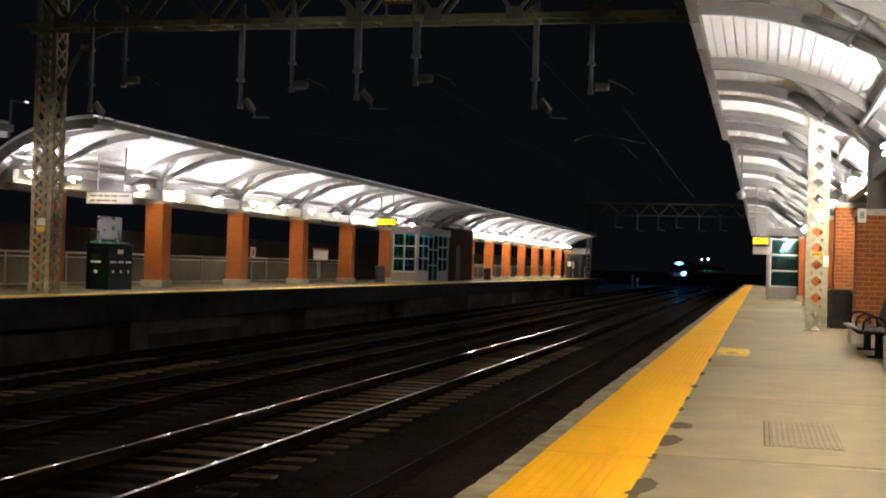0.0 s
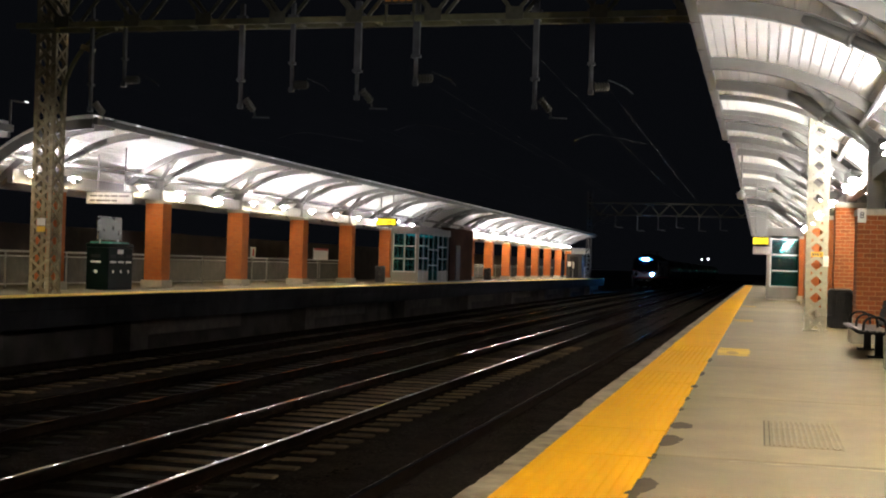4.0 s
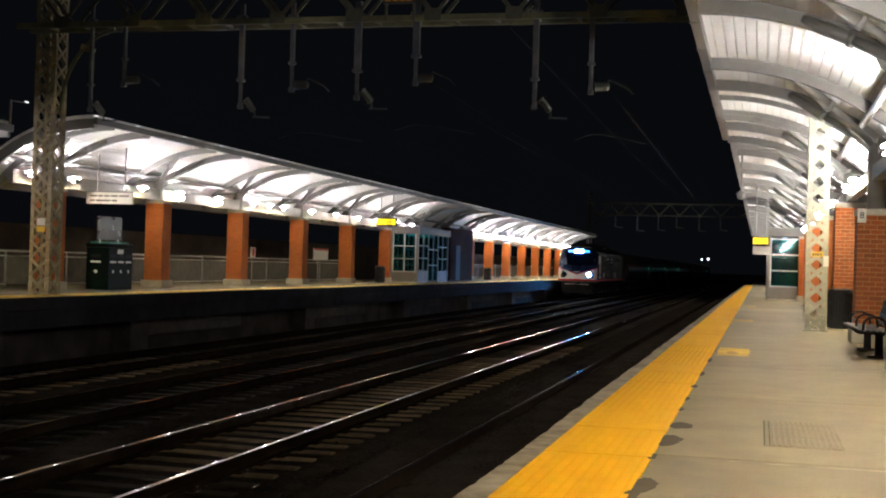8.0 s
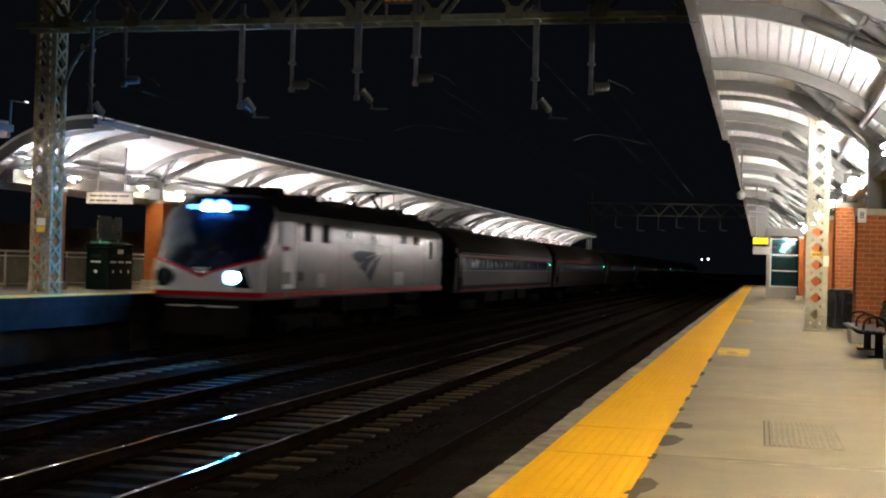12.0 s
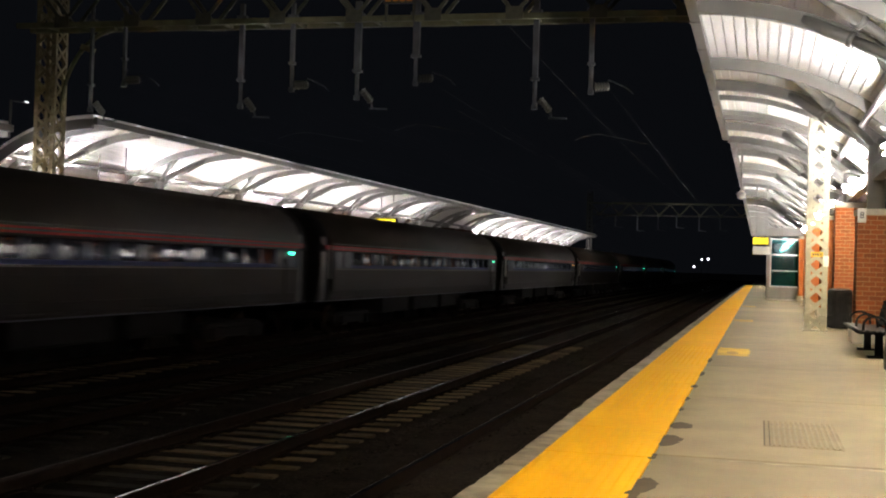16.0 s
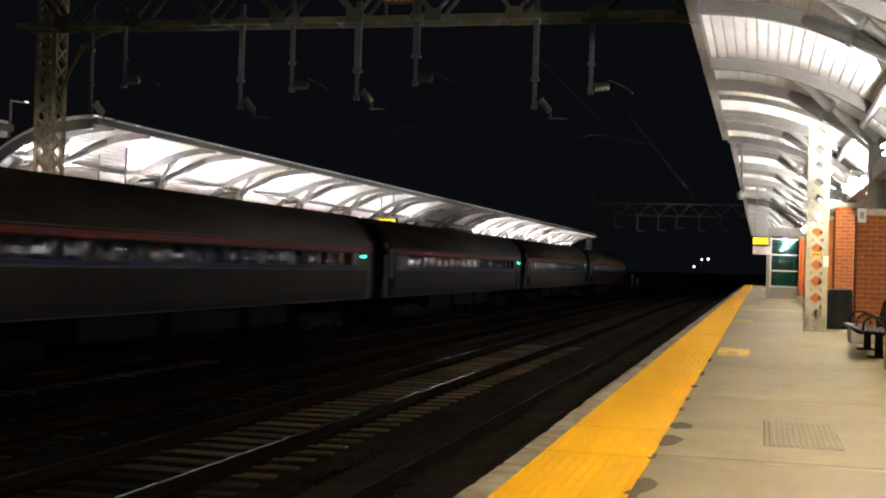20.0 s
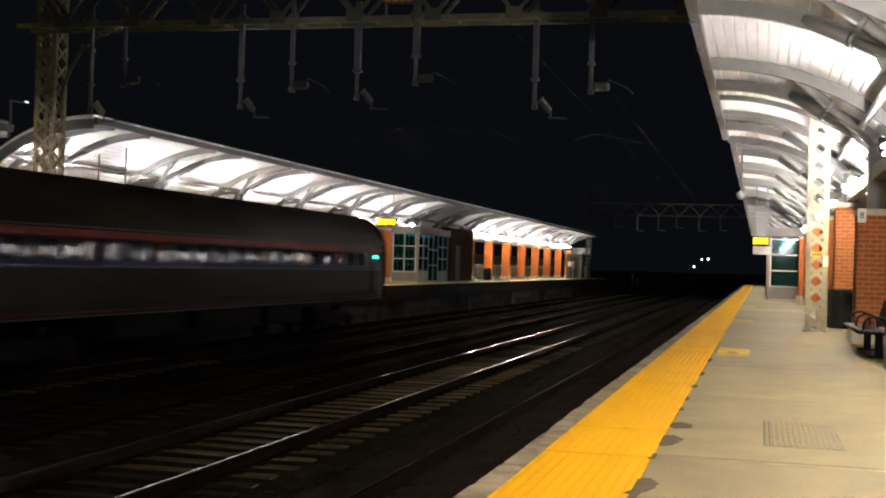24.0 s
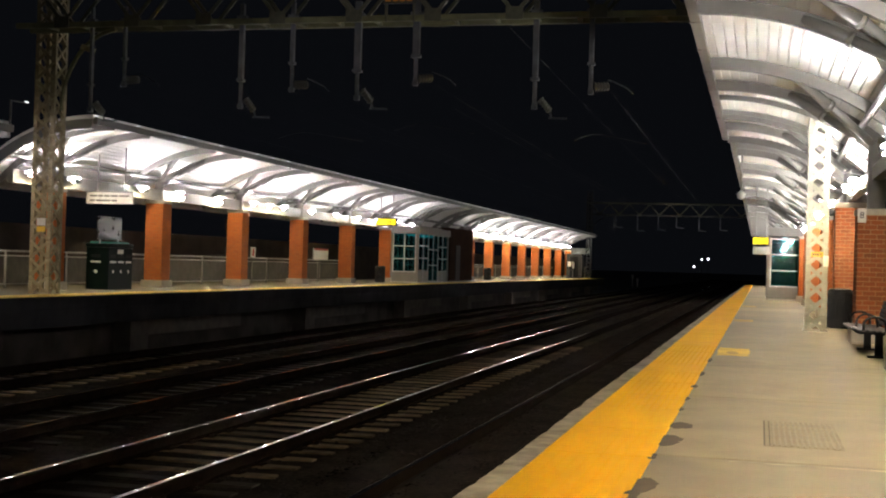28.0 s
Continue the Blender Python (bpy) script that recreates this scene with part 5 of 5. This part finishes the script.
def locomotive():
    lo = thing("locomotive", TRACKS[3], 0, RAIL_Z, "silver and dark blue electric locomotive with a red stripe, running", "locomotive")
    # body shell
    bm = bmesh.new()
    levels = [1.22, 1.32, 1.45, 1.6, 1.8, 2.0, 2.2, 2.4, 2.6, 2.8, 3.0, 3.15, 3.25, 3.35, 3.45, 3.55, 3.65, 3.75, 3.83, 3.88, 3.92]
    dd = [0, 0.25, 0.5, 0.75, 1.0, 1.2, 1.35, 1.5, 1.62, 1.74, 1.86, 2.0, 2.2, 2.5, 2.9, 3.4]
    ring = []
    for z in levels:
        half = [on_nose(d, z) for d in dd]
        w = loco_half(z)
        half += [Vector((w, y, z)) for y in (6, 9, 12, 15, 18, 19.3)] + [Vector((w - 0.12, 19.8, z))]
        full = [Vector((-p.x, p.y, p.z)) for p in reversed(half)] + half[1:]
        ring.append([bm.verts.new(p) for p in full])
    for a, b in zip(ring, ring[1:]):
        for i in range(len(a) - 1):
            bm.faces.new((a[i], a[i + 1], b[i + 1], b[i]))
        bm.faces.new((a[-1], a[0], b[0], b[-1]))
    bm.faces.new(ring[-1])
    bm.faces.new(list(reversed(ring[0])))
    part("body_shell", bm, M_TWHITE, lo, "silver grey body side", smooth=True)
    hs = [(1.39, 3.52), (1.26, 3.66), (1.14, 3.76), (1.0, 3.87), (0.9, 3.93), (0, 3.95), (-0.9, 3.93), (-1.0, 3.87), (-1.14, 3.76), (-1.26, 3.66), (-1.39, 3.52)]
    part("roof", extrude_profile([(x * 1.0, z) for x, z in hs], 2.3, 19.4), M_TDARK, lo, "dark roof")

    def vline(u):
        return 1.80 + 0.56 * abs(u) ** 0.8

    def mask_d(u, z):
        # half the width of the dark mask at this height
        return u * 1.77
    part("windscreen_mask", nose_patch(mask_d, vline, lambda u: 3.86, 40, 22, 0.012), M_TBLUE, lo, "glossy dark blue cab front", smooth=True)
    part("nose_panel", nose_patch(lambda u, z: u * 1.77, lambda u: 1.42, lambda u: vline(u) - 0.05, 36, 8, 0.010), M_TNOSE, lo, "white painted nose", smooth=True)
    part("red_chevron", nose_patch(lambda u, z: u * 1.77, lambda u: vline(u) - 0.06, lambda u: vline(u) + 0.005, 36, 1, 0.018), M_TRED, lo, "thin red chevron line", smooth=True)
    part("windscreen", nose_patch(lambda u, z: u * 1.25, lambda u: 2.45 + 0.12 * abs(u), lambda u: 3.25, 20, 10, 0.020), M_TGLASS, lo, "black windscreen glass", smooth=True)
    for sx in (-1, 1):
        part("grille", nose_patch(lambda u, z, s=sx: s * (1.04 + 0.20 * u - 0.30 * (z - 1.75)), lambda u: 1.52, lambda u: 1.98 + 0.12 * u, 8, 6, 0.020), M_TDARK, lo, "dark light recess", smooth=True)
    part("nose_badge", nose_patch(lambda u, z: u * 0.22, lambda u: 1.92 + 0.06 * abs(u), lambda u: 2.02, 8, 2, 0.022), M_ALU, lo, "silver badge")
    part("red_stripe", nose_patch(lambda u, z: u * 3.2, lambda u: 1.29, lambda u: 1.42, 60, 1, 0.014), M_TRED, lo, "red stripe round the sill")
    for sx in (-1, 1):
        part("red_stripe", boxm(sx * (LOCO_W + 0.002), sx * (LOCO_W + 0.016), 2.8, 19.3, 1.29, 1.42), M_TRED, lo, "red stripe along the sill")
        for y0, y1, z0, z1, mt, nm in ((3.75, 4.45, 2.78, 3.30, M_TDARK, "side_window"), (5.35, 6.0, 2.78, 3.30, M_TDARK, "side_window"), (13.35, 14.15, 2.93, 3.22, M_TDARK, "vent"), (15.05, 15.9, 2.93, 3.22, M_TDARK, "vent"), (17.4, 17.75, 2.45, 3.1, M_TDARK, "rear_door_window"), (7.4, 7.9, 2.98, 3.12, M_TNOSE, "warning_plate"), (10.0, 10.5, 3.0, 3.1, M_TNOSE, "warning_plate"), (2.35, 2.75, 2.5, 2.62, M_CRED, "red_notice"), (3.5, 3.75, 1.7, 1.95, M_TDARK, "door_lock"), (4.9, 5.6, 1.5, 1.9, M_FASCIA, "side_hatch"), (12.6, 13.8, 1.5, 1.95, M_FASCIA, "side_hatch"), (2.2, 2.9, 1.62, 1.95, M_FASCIA, "equipment_hatch")):
            part(nm, boxm(sx * (LOCO_W + 0.002), sx * (LOCO_W + 0.02), y0, y1, z0, z1, 0.006), mt, lo)
        part("door_handrail", boxm(sx * (LOCO_W + 0.002), sx * (LOCO_W + 0.05), 2.02, 2.26, 2.62, 3.25, 0.01), M_WHITE, lo, "white door edge panel")
        part("cab_door", boxm(sx * (LOCO_W + 0.002), sx * (LOCO_W + 0.012), 2.35, 3.15, 1.5, 3.28, 0.004), M_TNOSE, lo, "white cab door")
        for y0, y1 in ((9.1, 9.5), (9.55, 9.8), (9.85, 10.25), (10.3, 10.5), (10.6, 11.0), (11.05, 11.35), (11.4, 11.75)):
            part("lettering_bar", boxm(sx * (LOCO_W + 0.002), sx * (LOCO_W + 0.008), y0, y1, 2.74, 2.85), M_FASCIA, lo, "grey lettering bar above the emblem")
        for y in (2.3, 3.3, 6.9, 12.3, 16.6, 18.6):
            part("panel_seam", boxm(sx * (LOCO_W + 0.001), sx * (LOCO_W + 0.004), y, y + 0.02, 1.44, 3.24), M_TDARK, lo)
        for blade in (((0, .9), (.2, 1), (.85, .96), (.5, .82), (.25, .58), (.05, .72)), ((.22, .5), (.42, .74), (.9, .92), (.65, .72), (.5, .45), (.43, .28)), ((.46, .24), (.62, .5), (.75, .7), (1, .9), (.85, .6), (.72, .25), (.62, 0))):
            eb2 = bmesh.new()
            eb2.faces.new([eb2.verts.new((sx * (LOCO_W + 0.008), 8.1 + 3.1 * u, 1.63 + 0.99 * v)) for u, v in blade])
            r = bmesh.ops.extrude_face_region(eb2, geom=list(eb2.faces))
            bmesh.ops.translate(eb2, verts=[v for v in r["geom"] if isinstance(v, bmesh.types.BMVert)], vec=(-sx * 0.006, 0, 0))
            part("emblem_blade", eb2, M_TLOGO, lo, "dark blue blade of the side emblem")
        for y in (4.6, 10.2, 15.8):
            part("equipment_case", boxm(sx * 0.6, sx * 1.35, y - 1.0 if y != 10.2 else y - 2.4, y + 1.0 if y != 10.2 else y + 2.4, 0.75 if y == 10.2 else 0.95, 1.22, 0.04), M_TDARK, lo)
    # roof gear and pantograph
    for y0, y1, h, w in ((3.4, 5.6, 0.16, 0.8), (6.0, 6.9, 0.10, 0.6), (7.3, 9.4, 0.13, 0.7), (10.2, 11.4, 0.09, 0.6), (12.0, 13.2, 0.12, 0.7), (15.4, 17.2, 0.10, 0.8), (3.0, 3.5, 0.30, 0.5), (4.1, 4.7, 0.36, 0.55), (5.0, 5.3, 0.28, 0.3), (7.6, 8.0, 0.34, 0.35), (9.6, 10.1, 0.26, 0.5), (11.5, 11.9, 0.30, 0.3), (12.4, 13.0, 0.24, 0.6), (16.2, 16.9, 0.34, 0.5), (17.6, 18.5, 0.22, 0.7)):
        part("roof_box", boxm(-w, w, y0, y1, 3.9, 3.92 + h, 0.04), M_TDARK, lo)
    for y in (3.2, 5.7, 6.3, 7.1, 8.4, 9.0, 10.6, 11.2, 13.8, 15.2, 17.3, 18.2):
        ib = bmesh.new()
        insulator(ib, (0.4, y, 3.9), (0.4, y, 4.24 + 0.06 * math.sin(y * 3)), 5, 0.07)
        part("roof_insulator", ib, M_TDARK, lo)
    for sx in (-0.45, 0.45):
        part("pantograph_arm", rod(bmesh.new(), (sx, 14.8, 3.94), (sx * 0.8, 13.4, 4.55), 0.05), M_TDARK, lo)
        part("pantograph_arm", rod(bmesh.new(), (sx * 0.8, 13.4, 4.55), (sx * 0.9, 14.3, 4.72), 0.035), M_TDARK, lo)
        part("pantograph_link", rod(bmesh.new(), (sx, 13.6, 3.94), (sx * 0.9, 14.1, 4.24), 0.03), M_TDARK, lo)
    part("pantograph_head", boxm(-0.85, 0.85, 14.15, 14.45, 4.72, 4.78, 0.02), M_TDARK, lo)
    part("roof_mast", rod(bmesh.new(), (0.2, 17.8, 3.93), (0.2, 17.8, 4.62), 0.025), M_TDARK, lo)
    # couplers, pilot, bogies
    part("pilot", boxm(-1.2, 1.2, 0.65, 0.85, 0.3, 1.2, 0.05), M_TDARK, lo)
    part("step_bar", boxm(-0.9, 0.9, 0.56, 0.66, 1.02, 1.06), M_ALU, lo)
    part("coupler", boxm(-0.18, 0.18, 0.4, 1.2, 0.75, 1.05, 0.05), M_TDARK, lo)
    part("rear_coupler", boxm(-0.18, 0.18, 19.7, 20.6, 0.75, 1.05, 0.05), M_TDARK, lo)
    bogie(lo, 4.6, wheel_r=0.55)
    bogie(lo, 15.8, wheel_r=0.55)
    # lamps: a bar over the windscreen and two low lights
    hb = part("light_bar", nose_patch(lambda u, z: u * 0.80, lambda u: 3.52, lambda u: 3.63, 16, 2, 0.03), M_HEADBAR, lo, "glowing blue-white light bar")
    for dx in (-0.19, 0.19):
        q = on_nose(dx, 3.575, 0.05)
        part("lamp_reflector", rod(bmesh.new(), q + Vector((0, 0.01, 0)), q + Vector((0, -0.012, 0)), 0.20, 20), M_HEADRIM, lo, "blue halo rim glowing round the head lamp")
        part("head_lamp", rod(bmesh.new(), q, q + Vector((0, -0.03, 0)), 0.135, 18), M_HEADTOP, lo, "dazzling blue-white head lamp")
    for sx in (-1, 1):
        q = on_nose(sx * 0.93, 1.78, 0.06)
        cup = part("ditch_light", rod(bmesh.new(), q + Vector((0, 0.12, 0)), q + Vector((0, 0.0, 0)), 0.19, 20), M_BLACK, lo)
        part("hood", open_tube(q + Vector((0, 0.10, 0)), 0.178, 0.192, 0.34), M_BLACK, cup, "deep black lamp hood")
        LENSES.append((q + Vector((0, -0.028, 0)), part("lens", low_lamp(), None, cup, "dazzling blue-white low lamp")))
    return lo


COACH_L = 25.0


def coach(lamp_mat, steel, pale):
    co = thing("passenger_coach", TRACKS[3], 0, RAIL_Z, "fluted stainless steel passenger coach with dark windows, running", "coach", "train coaches")
    L = COACH_L
    # lower sides with flutes
    for sx in (-1, 1):
        prof = [(sx * 1.515, 1.40)]
        for i in range(4):
            z = 1.42 + i * 0.15
            x = 1.50 + 0.075 * (z - 1.2) / 0.85
            prof += [(sx * x, z), (sx * (x + 0.0035), z + 0.012), (sx * (x + 0.015), z + 0.138)]
        prof += [(sx * 1.585, 2.06), (sx * 1.5, 2.06), (sx * 1.43, 1.40)]
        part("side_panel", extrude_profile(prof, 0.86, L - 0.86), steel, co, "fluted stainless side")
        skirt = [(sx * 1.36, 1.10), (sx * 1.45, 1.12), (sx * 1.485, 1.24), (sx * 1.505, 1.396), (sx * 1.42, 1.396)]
        part("skirt", extrude_profile(skirt, 0.86, L - 0.86), M_SKIRT, co, "dark lower skirt of the coach")
        # grey and near-black strips side by side at each coach end
        for ya, yb, mt in ((0.12, 0.46, M_ENDS), (0.47, 0.85, M_TDARK), (L - 0.46, L - 0.12, M_TDARK), (L - 0.85, L - 0.47, M_ENDS)):
            part("vestibule_end", boxm(sx * 1.30, sx * 1.49, ya, yb, 1.12, 2.95, 0.05), mt, co, "vestibule end strip")
        for ya in (0.5, L - 0.85):
            part("roof_line", boxm(sx * 1.49, sx * 1.512, ya, ya + 0.35, 2.60, 2.72), M_CRED, co, "end of the red stripe")
            yr = 0.80 if ya < 1 else L - 0.80
            part("corner_rail", rod(bmesh.new(), (sx * 1.525, yr, 1.75), (sx * 1.525, yr, 2.72), 0.032, 8), M_SHELTER, co, "pale vertical handrail")
        part("belt_line", boxm(sx * 1.58, sx * 1.60, 0.86, L - 0.86, 2.02, 2.045), pale, co, "pale belt line")
        part("sill_stripe", boxm(sx * 1.40, sx * 1.495, 0.86, L - 0.86, 1.170, 1.206), M_TRED, co, "thin red sill stripe")
        for z0, z1 in ((2.59, 2.635), (2.675, 2.715)):
            part("red_stripe", boxm(sx * 1.545, sx * 1.566, 0.86, L - 0.86, z0, z1), M_CRED, co, "thin red stripe")
        part("pale_stripe", boxm(sx * 1.545, sx * 1.566, 0.86, L - 0.86, 2.643, 2.667), pale, co, "thin pale stripe between the red ones")
        part("window_sill", boxm(sx * 1.543, sx * 1.58, 2.6, L - 2.6, 2.065, 2.15), M_NAVY, co, "dark blue strip below the panes")
        # piers between the windows
        n = 19
        y0, pitch = 2.6, (L - 5.2) / 19
        pier = boxm(sx * 1.50, sx * 1.575, 0.0, 0.12, 2.06, 2.56, 0.01)
        pm2 = meshed(pier, "window_pier", M_BAND)
        pane = meshed(boxm(sx * 1.53, sx * 1.542, 0.125, pitch - 0.005, 2.07, 2.55), "pane", M_PANE if sx > 0 else M_TGLASS)
        for i in range(n):
            part("window_pier", pm2, None, co, at=pose(0, y0 + i * pitch, 0))
            part("pane", pane, None, co, at=pose(0, y0 + i * pitch, 0))
        part("eave_line", boxm(sx * 1.535, sx * 1.556, 0.86, L - 0.86, 2.76, 2.78), pale, co, "pale line at the eave")
        for ya, yb in ((0.86, 0.99), (1.86, 2.6), (L - 2.6, L - 1.86), (L - 0.99, L - 0.86)):
            part("end_panel", boxm(sx * 1.50, sx * 1.575, ya, yb, 2.06, 2.56), M_BAND, co)
        for yd in (1.0, L - 1.85):
            part("grab_rail", rod(bmesh.new(), (sx * 1.6, yd - 0.12, 1.3), (sx * 1.6, yd - 0.12, 2.3), 0.02, 6), steel, co)
            d = part("door", boxm(sx * 1.50, sx * 1.56, yd, yd + 0.85, 1.41, 2.56, 0.015), steel, co, "stainless side door")
            part("door_window", boxm(sx * 1.561, sx * 1.568, yd + 0.04, yd + 0.81, 2.06, 2.55), M_BAND, d)
        part("door_lamp", boxm(sx * 1.575, sx * 1.61, L - 1.60, L - 1.48, 2.42, 2.465, 0.01), lamp_mat, co, "small glowing door lamp")
    roof = [(1.56, 2.56), (1.545, 2.75), (1.50, 2.95), (1.40, 3.18), (1.22, 3.42), (0.95, 3.62), (0.5, 3.78), (0, 3.83)]
    outer = roof + [(-x, z) for x, z in reversed(roof[:-1])]
    inner = [(x * 0.96, z - 0.06) for x, z in outer]
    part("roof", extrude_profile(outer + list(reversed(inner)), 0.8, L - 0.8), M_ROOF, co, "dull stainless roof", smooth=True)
    hood = [(x * 0.965, z - 0.02) for x, z in outer]
    for ya, yb in ((0.12, 0.79), (L - 0.79, L - 0.12)):
        part("end_hood", extrude_profile(hood + [(x * 0.92, z - 0.06) for x, z in reversed(outer)], ya, yb), M_TDARK, co, "dark roof end", smooth=True)
    # end walls
    endp = [(-1.42, 1.1), (1.42, 1.1), (1.57, 2.0)] + roof + [(-x, z) for x, z in reversed(roof[:-1])] + [(-1.57, 2.0)]
    for y in (0.06, L - 0.10):
        part("end_wall", extrude_profile([(x * 0.95, z) for x, z in endp], y, y + 0.05), M_TDARK, co)
        part("diaphragm", boxm(-0.55, 0.55, y - 0.74 if y < 1 else y, y if y < 1 else y + 0.74, 1.05, 3.2, 0.04), M_TDARK, co, "black gangway bellows")
    part("floor", boxm(-1.4, 1.4, 0.12, L - 0.12, 1.08, 1.2), M_INT, co)
    part("ceiling_lamp", boxm(-0.35, 0.35, 2.8, L - 2.8, 3.05, 3.08), M_INTLAMP, co, "dim ceiling lamp strip")
    seat = bmesh.new()
    box(seat, -0.5, 0.5, 0.0, 0.5, 1.55, 1.68, 0, 0.03)
    box(seat, -0.5, 0.5, 0.42, 0.56, 1.6, 2.25, 0, 0.04)
    seat_me = meshed(seat, "seat", M_SEAT)
    covers = []
    for blobs in (((-0.25, 0.50, 2.24, 0.17), (0.22, 0.46, 2.20, 0.15)), ((0.24, 0.40, 2.32, 0.20), (-0.2, 0.5, 2.2, 0.12)), ((0.2, 0.48, 2.17, 0.12),), ((0.3, 0.44, 2.26, 0.16), (0.26, 0.2, 2.16, 0.10), (-0.3, 0.5, 2.28, 0.14))):
        hr = bmesh.new()
        for x, y, z, r in blobs:
            bmesh.ops.create_uvsphere(hr, u_segments=10, v_segments=7, radius=1, matrix=Matrix.Translation((x, y, z)) @ Matrix.Diagonal((r * 1.1, r * 0.75, r, 1)))
        covers.append(meshed(hr, "headrest", M_HEADREST, smooth=True))
    for i in range(19):
        for sx in (-1, 1):
            st = part("seat", seat_me, None, co, at=pose(sx * 0.92, 2.75 + i * 1.08, 0))
            pick = (i * i * 3 + (i // 3) * 5 + (sx > 0) * 4) % 7
            if pick < 4:
                part("headrest", covers[pick], None, st, "pale padded headrest cover")
    for y in (4.2, L - 4.2):
        bogie(co, y)
    for y0, y1 in ((7.2, 10.5), (11.2, 14.8), (15.4, 18.0)):
        part("underfloor_case", boxm(-1.2, 1.2, y0, y1, 0.55, 1.1, 0.05), M_TDARK, co)
    return co


LOCO = locomotive()
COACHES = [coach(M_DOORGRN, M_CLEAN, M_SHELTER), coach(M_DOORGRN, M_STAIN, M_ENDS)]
for k in range(2, 8):
    COACHES.append(copy_thing(COACHES[1], pose(TRACKS[3], 26.0 * k, RAIL_Z)))
# most sill stripes take the skirt's colour; some coaches run with dimmed ceiling lamps or a dim or orange door lamp
for kind, numbers, material in (("sill_stripe", (1, 2, 3, 4, 5, 6), M_SKIRT), ("sill_stripe", (7,), M_DULLRED), ("ceiling_lamp", (2, 3, 4), M_INTDIM), ("door_lamp", (2, 6), M_DOORDIM), ("door_lamp", (3,), M_DOORORG)):
    for k in numbers:
        for o in COACHES[k].children:
            if o.name.startswith(kind):
                o.data = o.data.copy()
                o.data.materials[0] = material


# ---- the run of the train ----
def motions():
    nose = ((0, 220.0), (1, 203.4), (2, 186.6), (3, 169.6), (4.5, 147.3), (6, 126.3), (7, 111.3), (8, 95.8), (9, 79.3), (10, 62.4), (11, 45.5), (12, 28.7), (12.5, 20.3), (14.5, -13.9), (16.5, -48.3), (17.5, -65.8), (18.5, -83.8), (19.5, -102.1), (20.5, -120.7), (21, -130.0), (23.5, -178.1), (24, -188.1), (25, -208.15), (26, -228.9), (27, -249.4), (28, -269.9))
    walk(LOCO, [(t, pose(TRACKS[3], s, RAIL_Z)) for t, s in nose])
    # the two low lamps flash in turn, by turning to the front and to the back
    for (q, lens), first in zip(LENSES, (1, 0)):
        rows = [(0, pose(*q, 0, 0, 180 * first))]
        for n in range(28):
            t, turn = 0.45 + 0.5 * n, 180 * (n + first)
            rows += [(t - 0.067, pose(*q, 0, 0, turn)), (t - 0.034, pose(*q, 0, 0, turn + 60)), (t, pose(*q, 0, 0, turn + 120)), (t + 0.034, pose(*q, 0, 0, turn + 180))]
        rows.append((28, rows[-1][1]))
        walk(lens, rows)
    for k, c in enumerate(COACHES):
        walk(c, [(t, pose(TRACKS[3], s + 21.55 + 26.0 * k, RAIL_Z)) for t, s in nose])


motions()
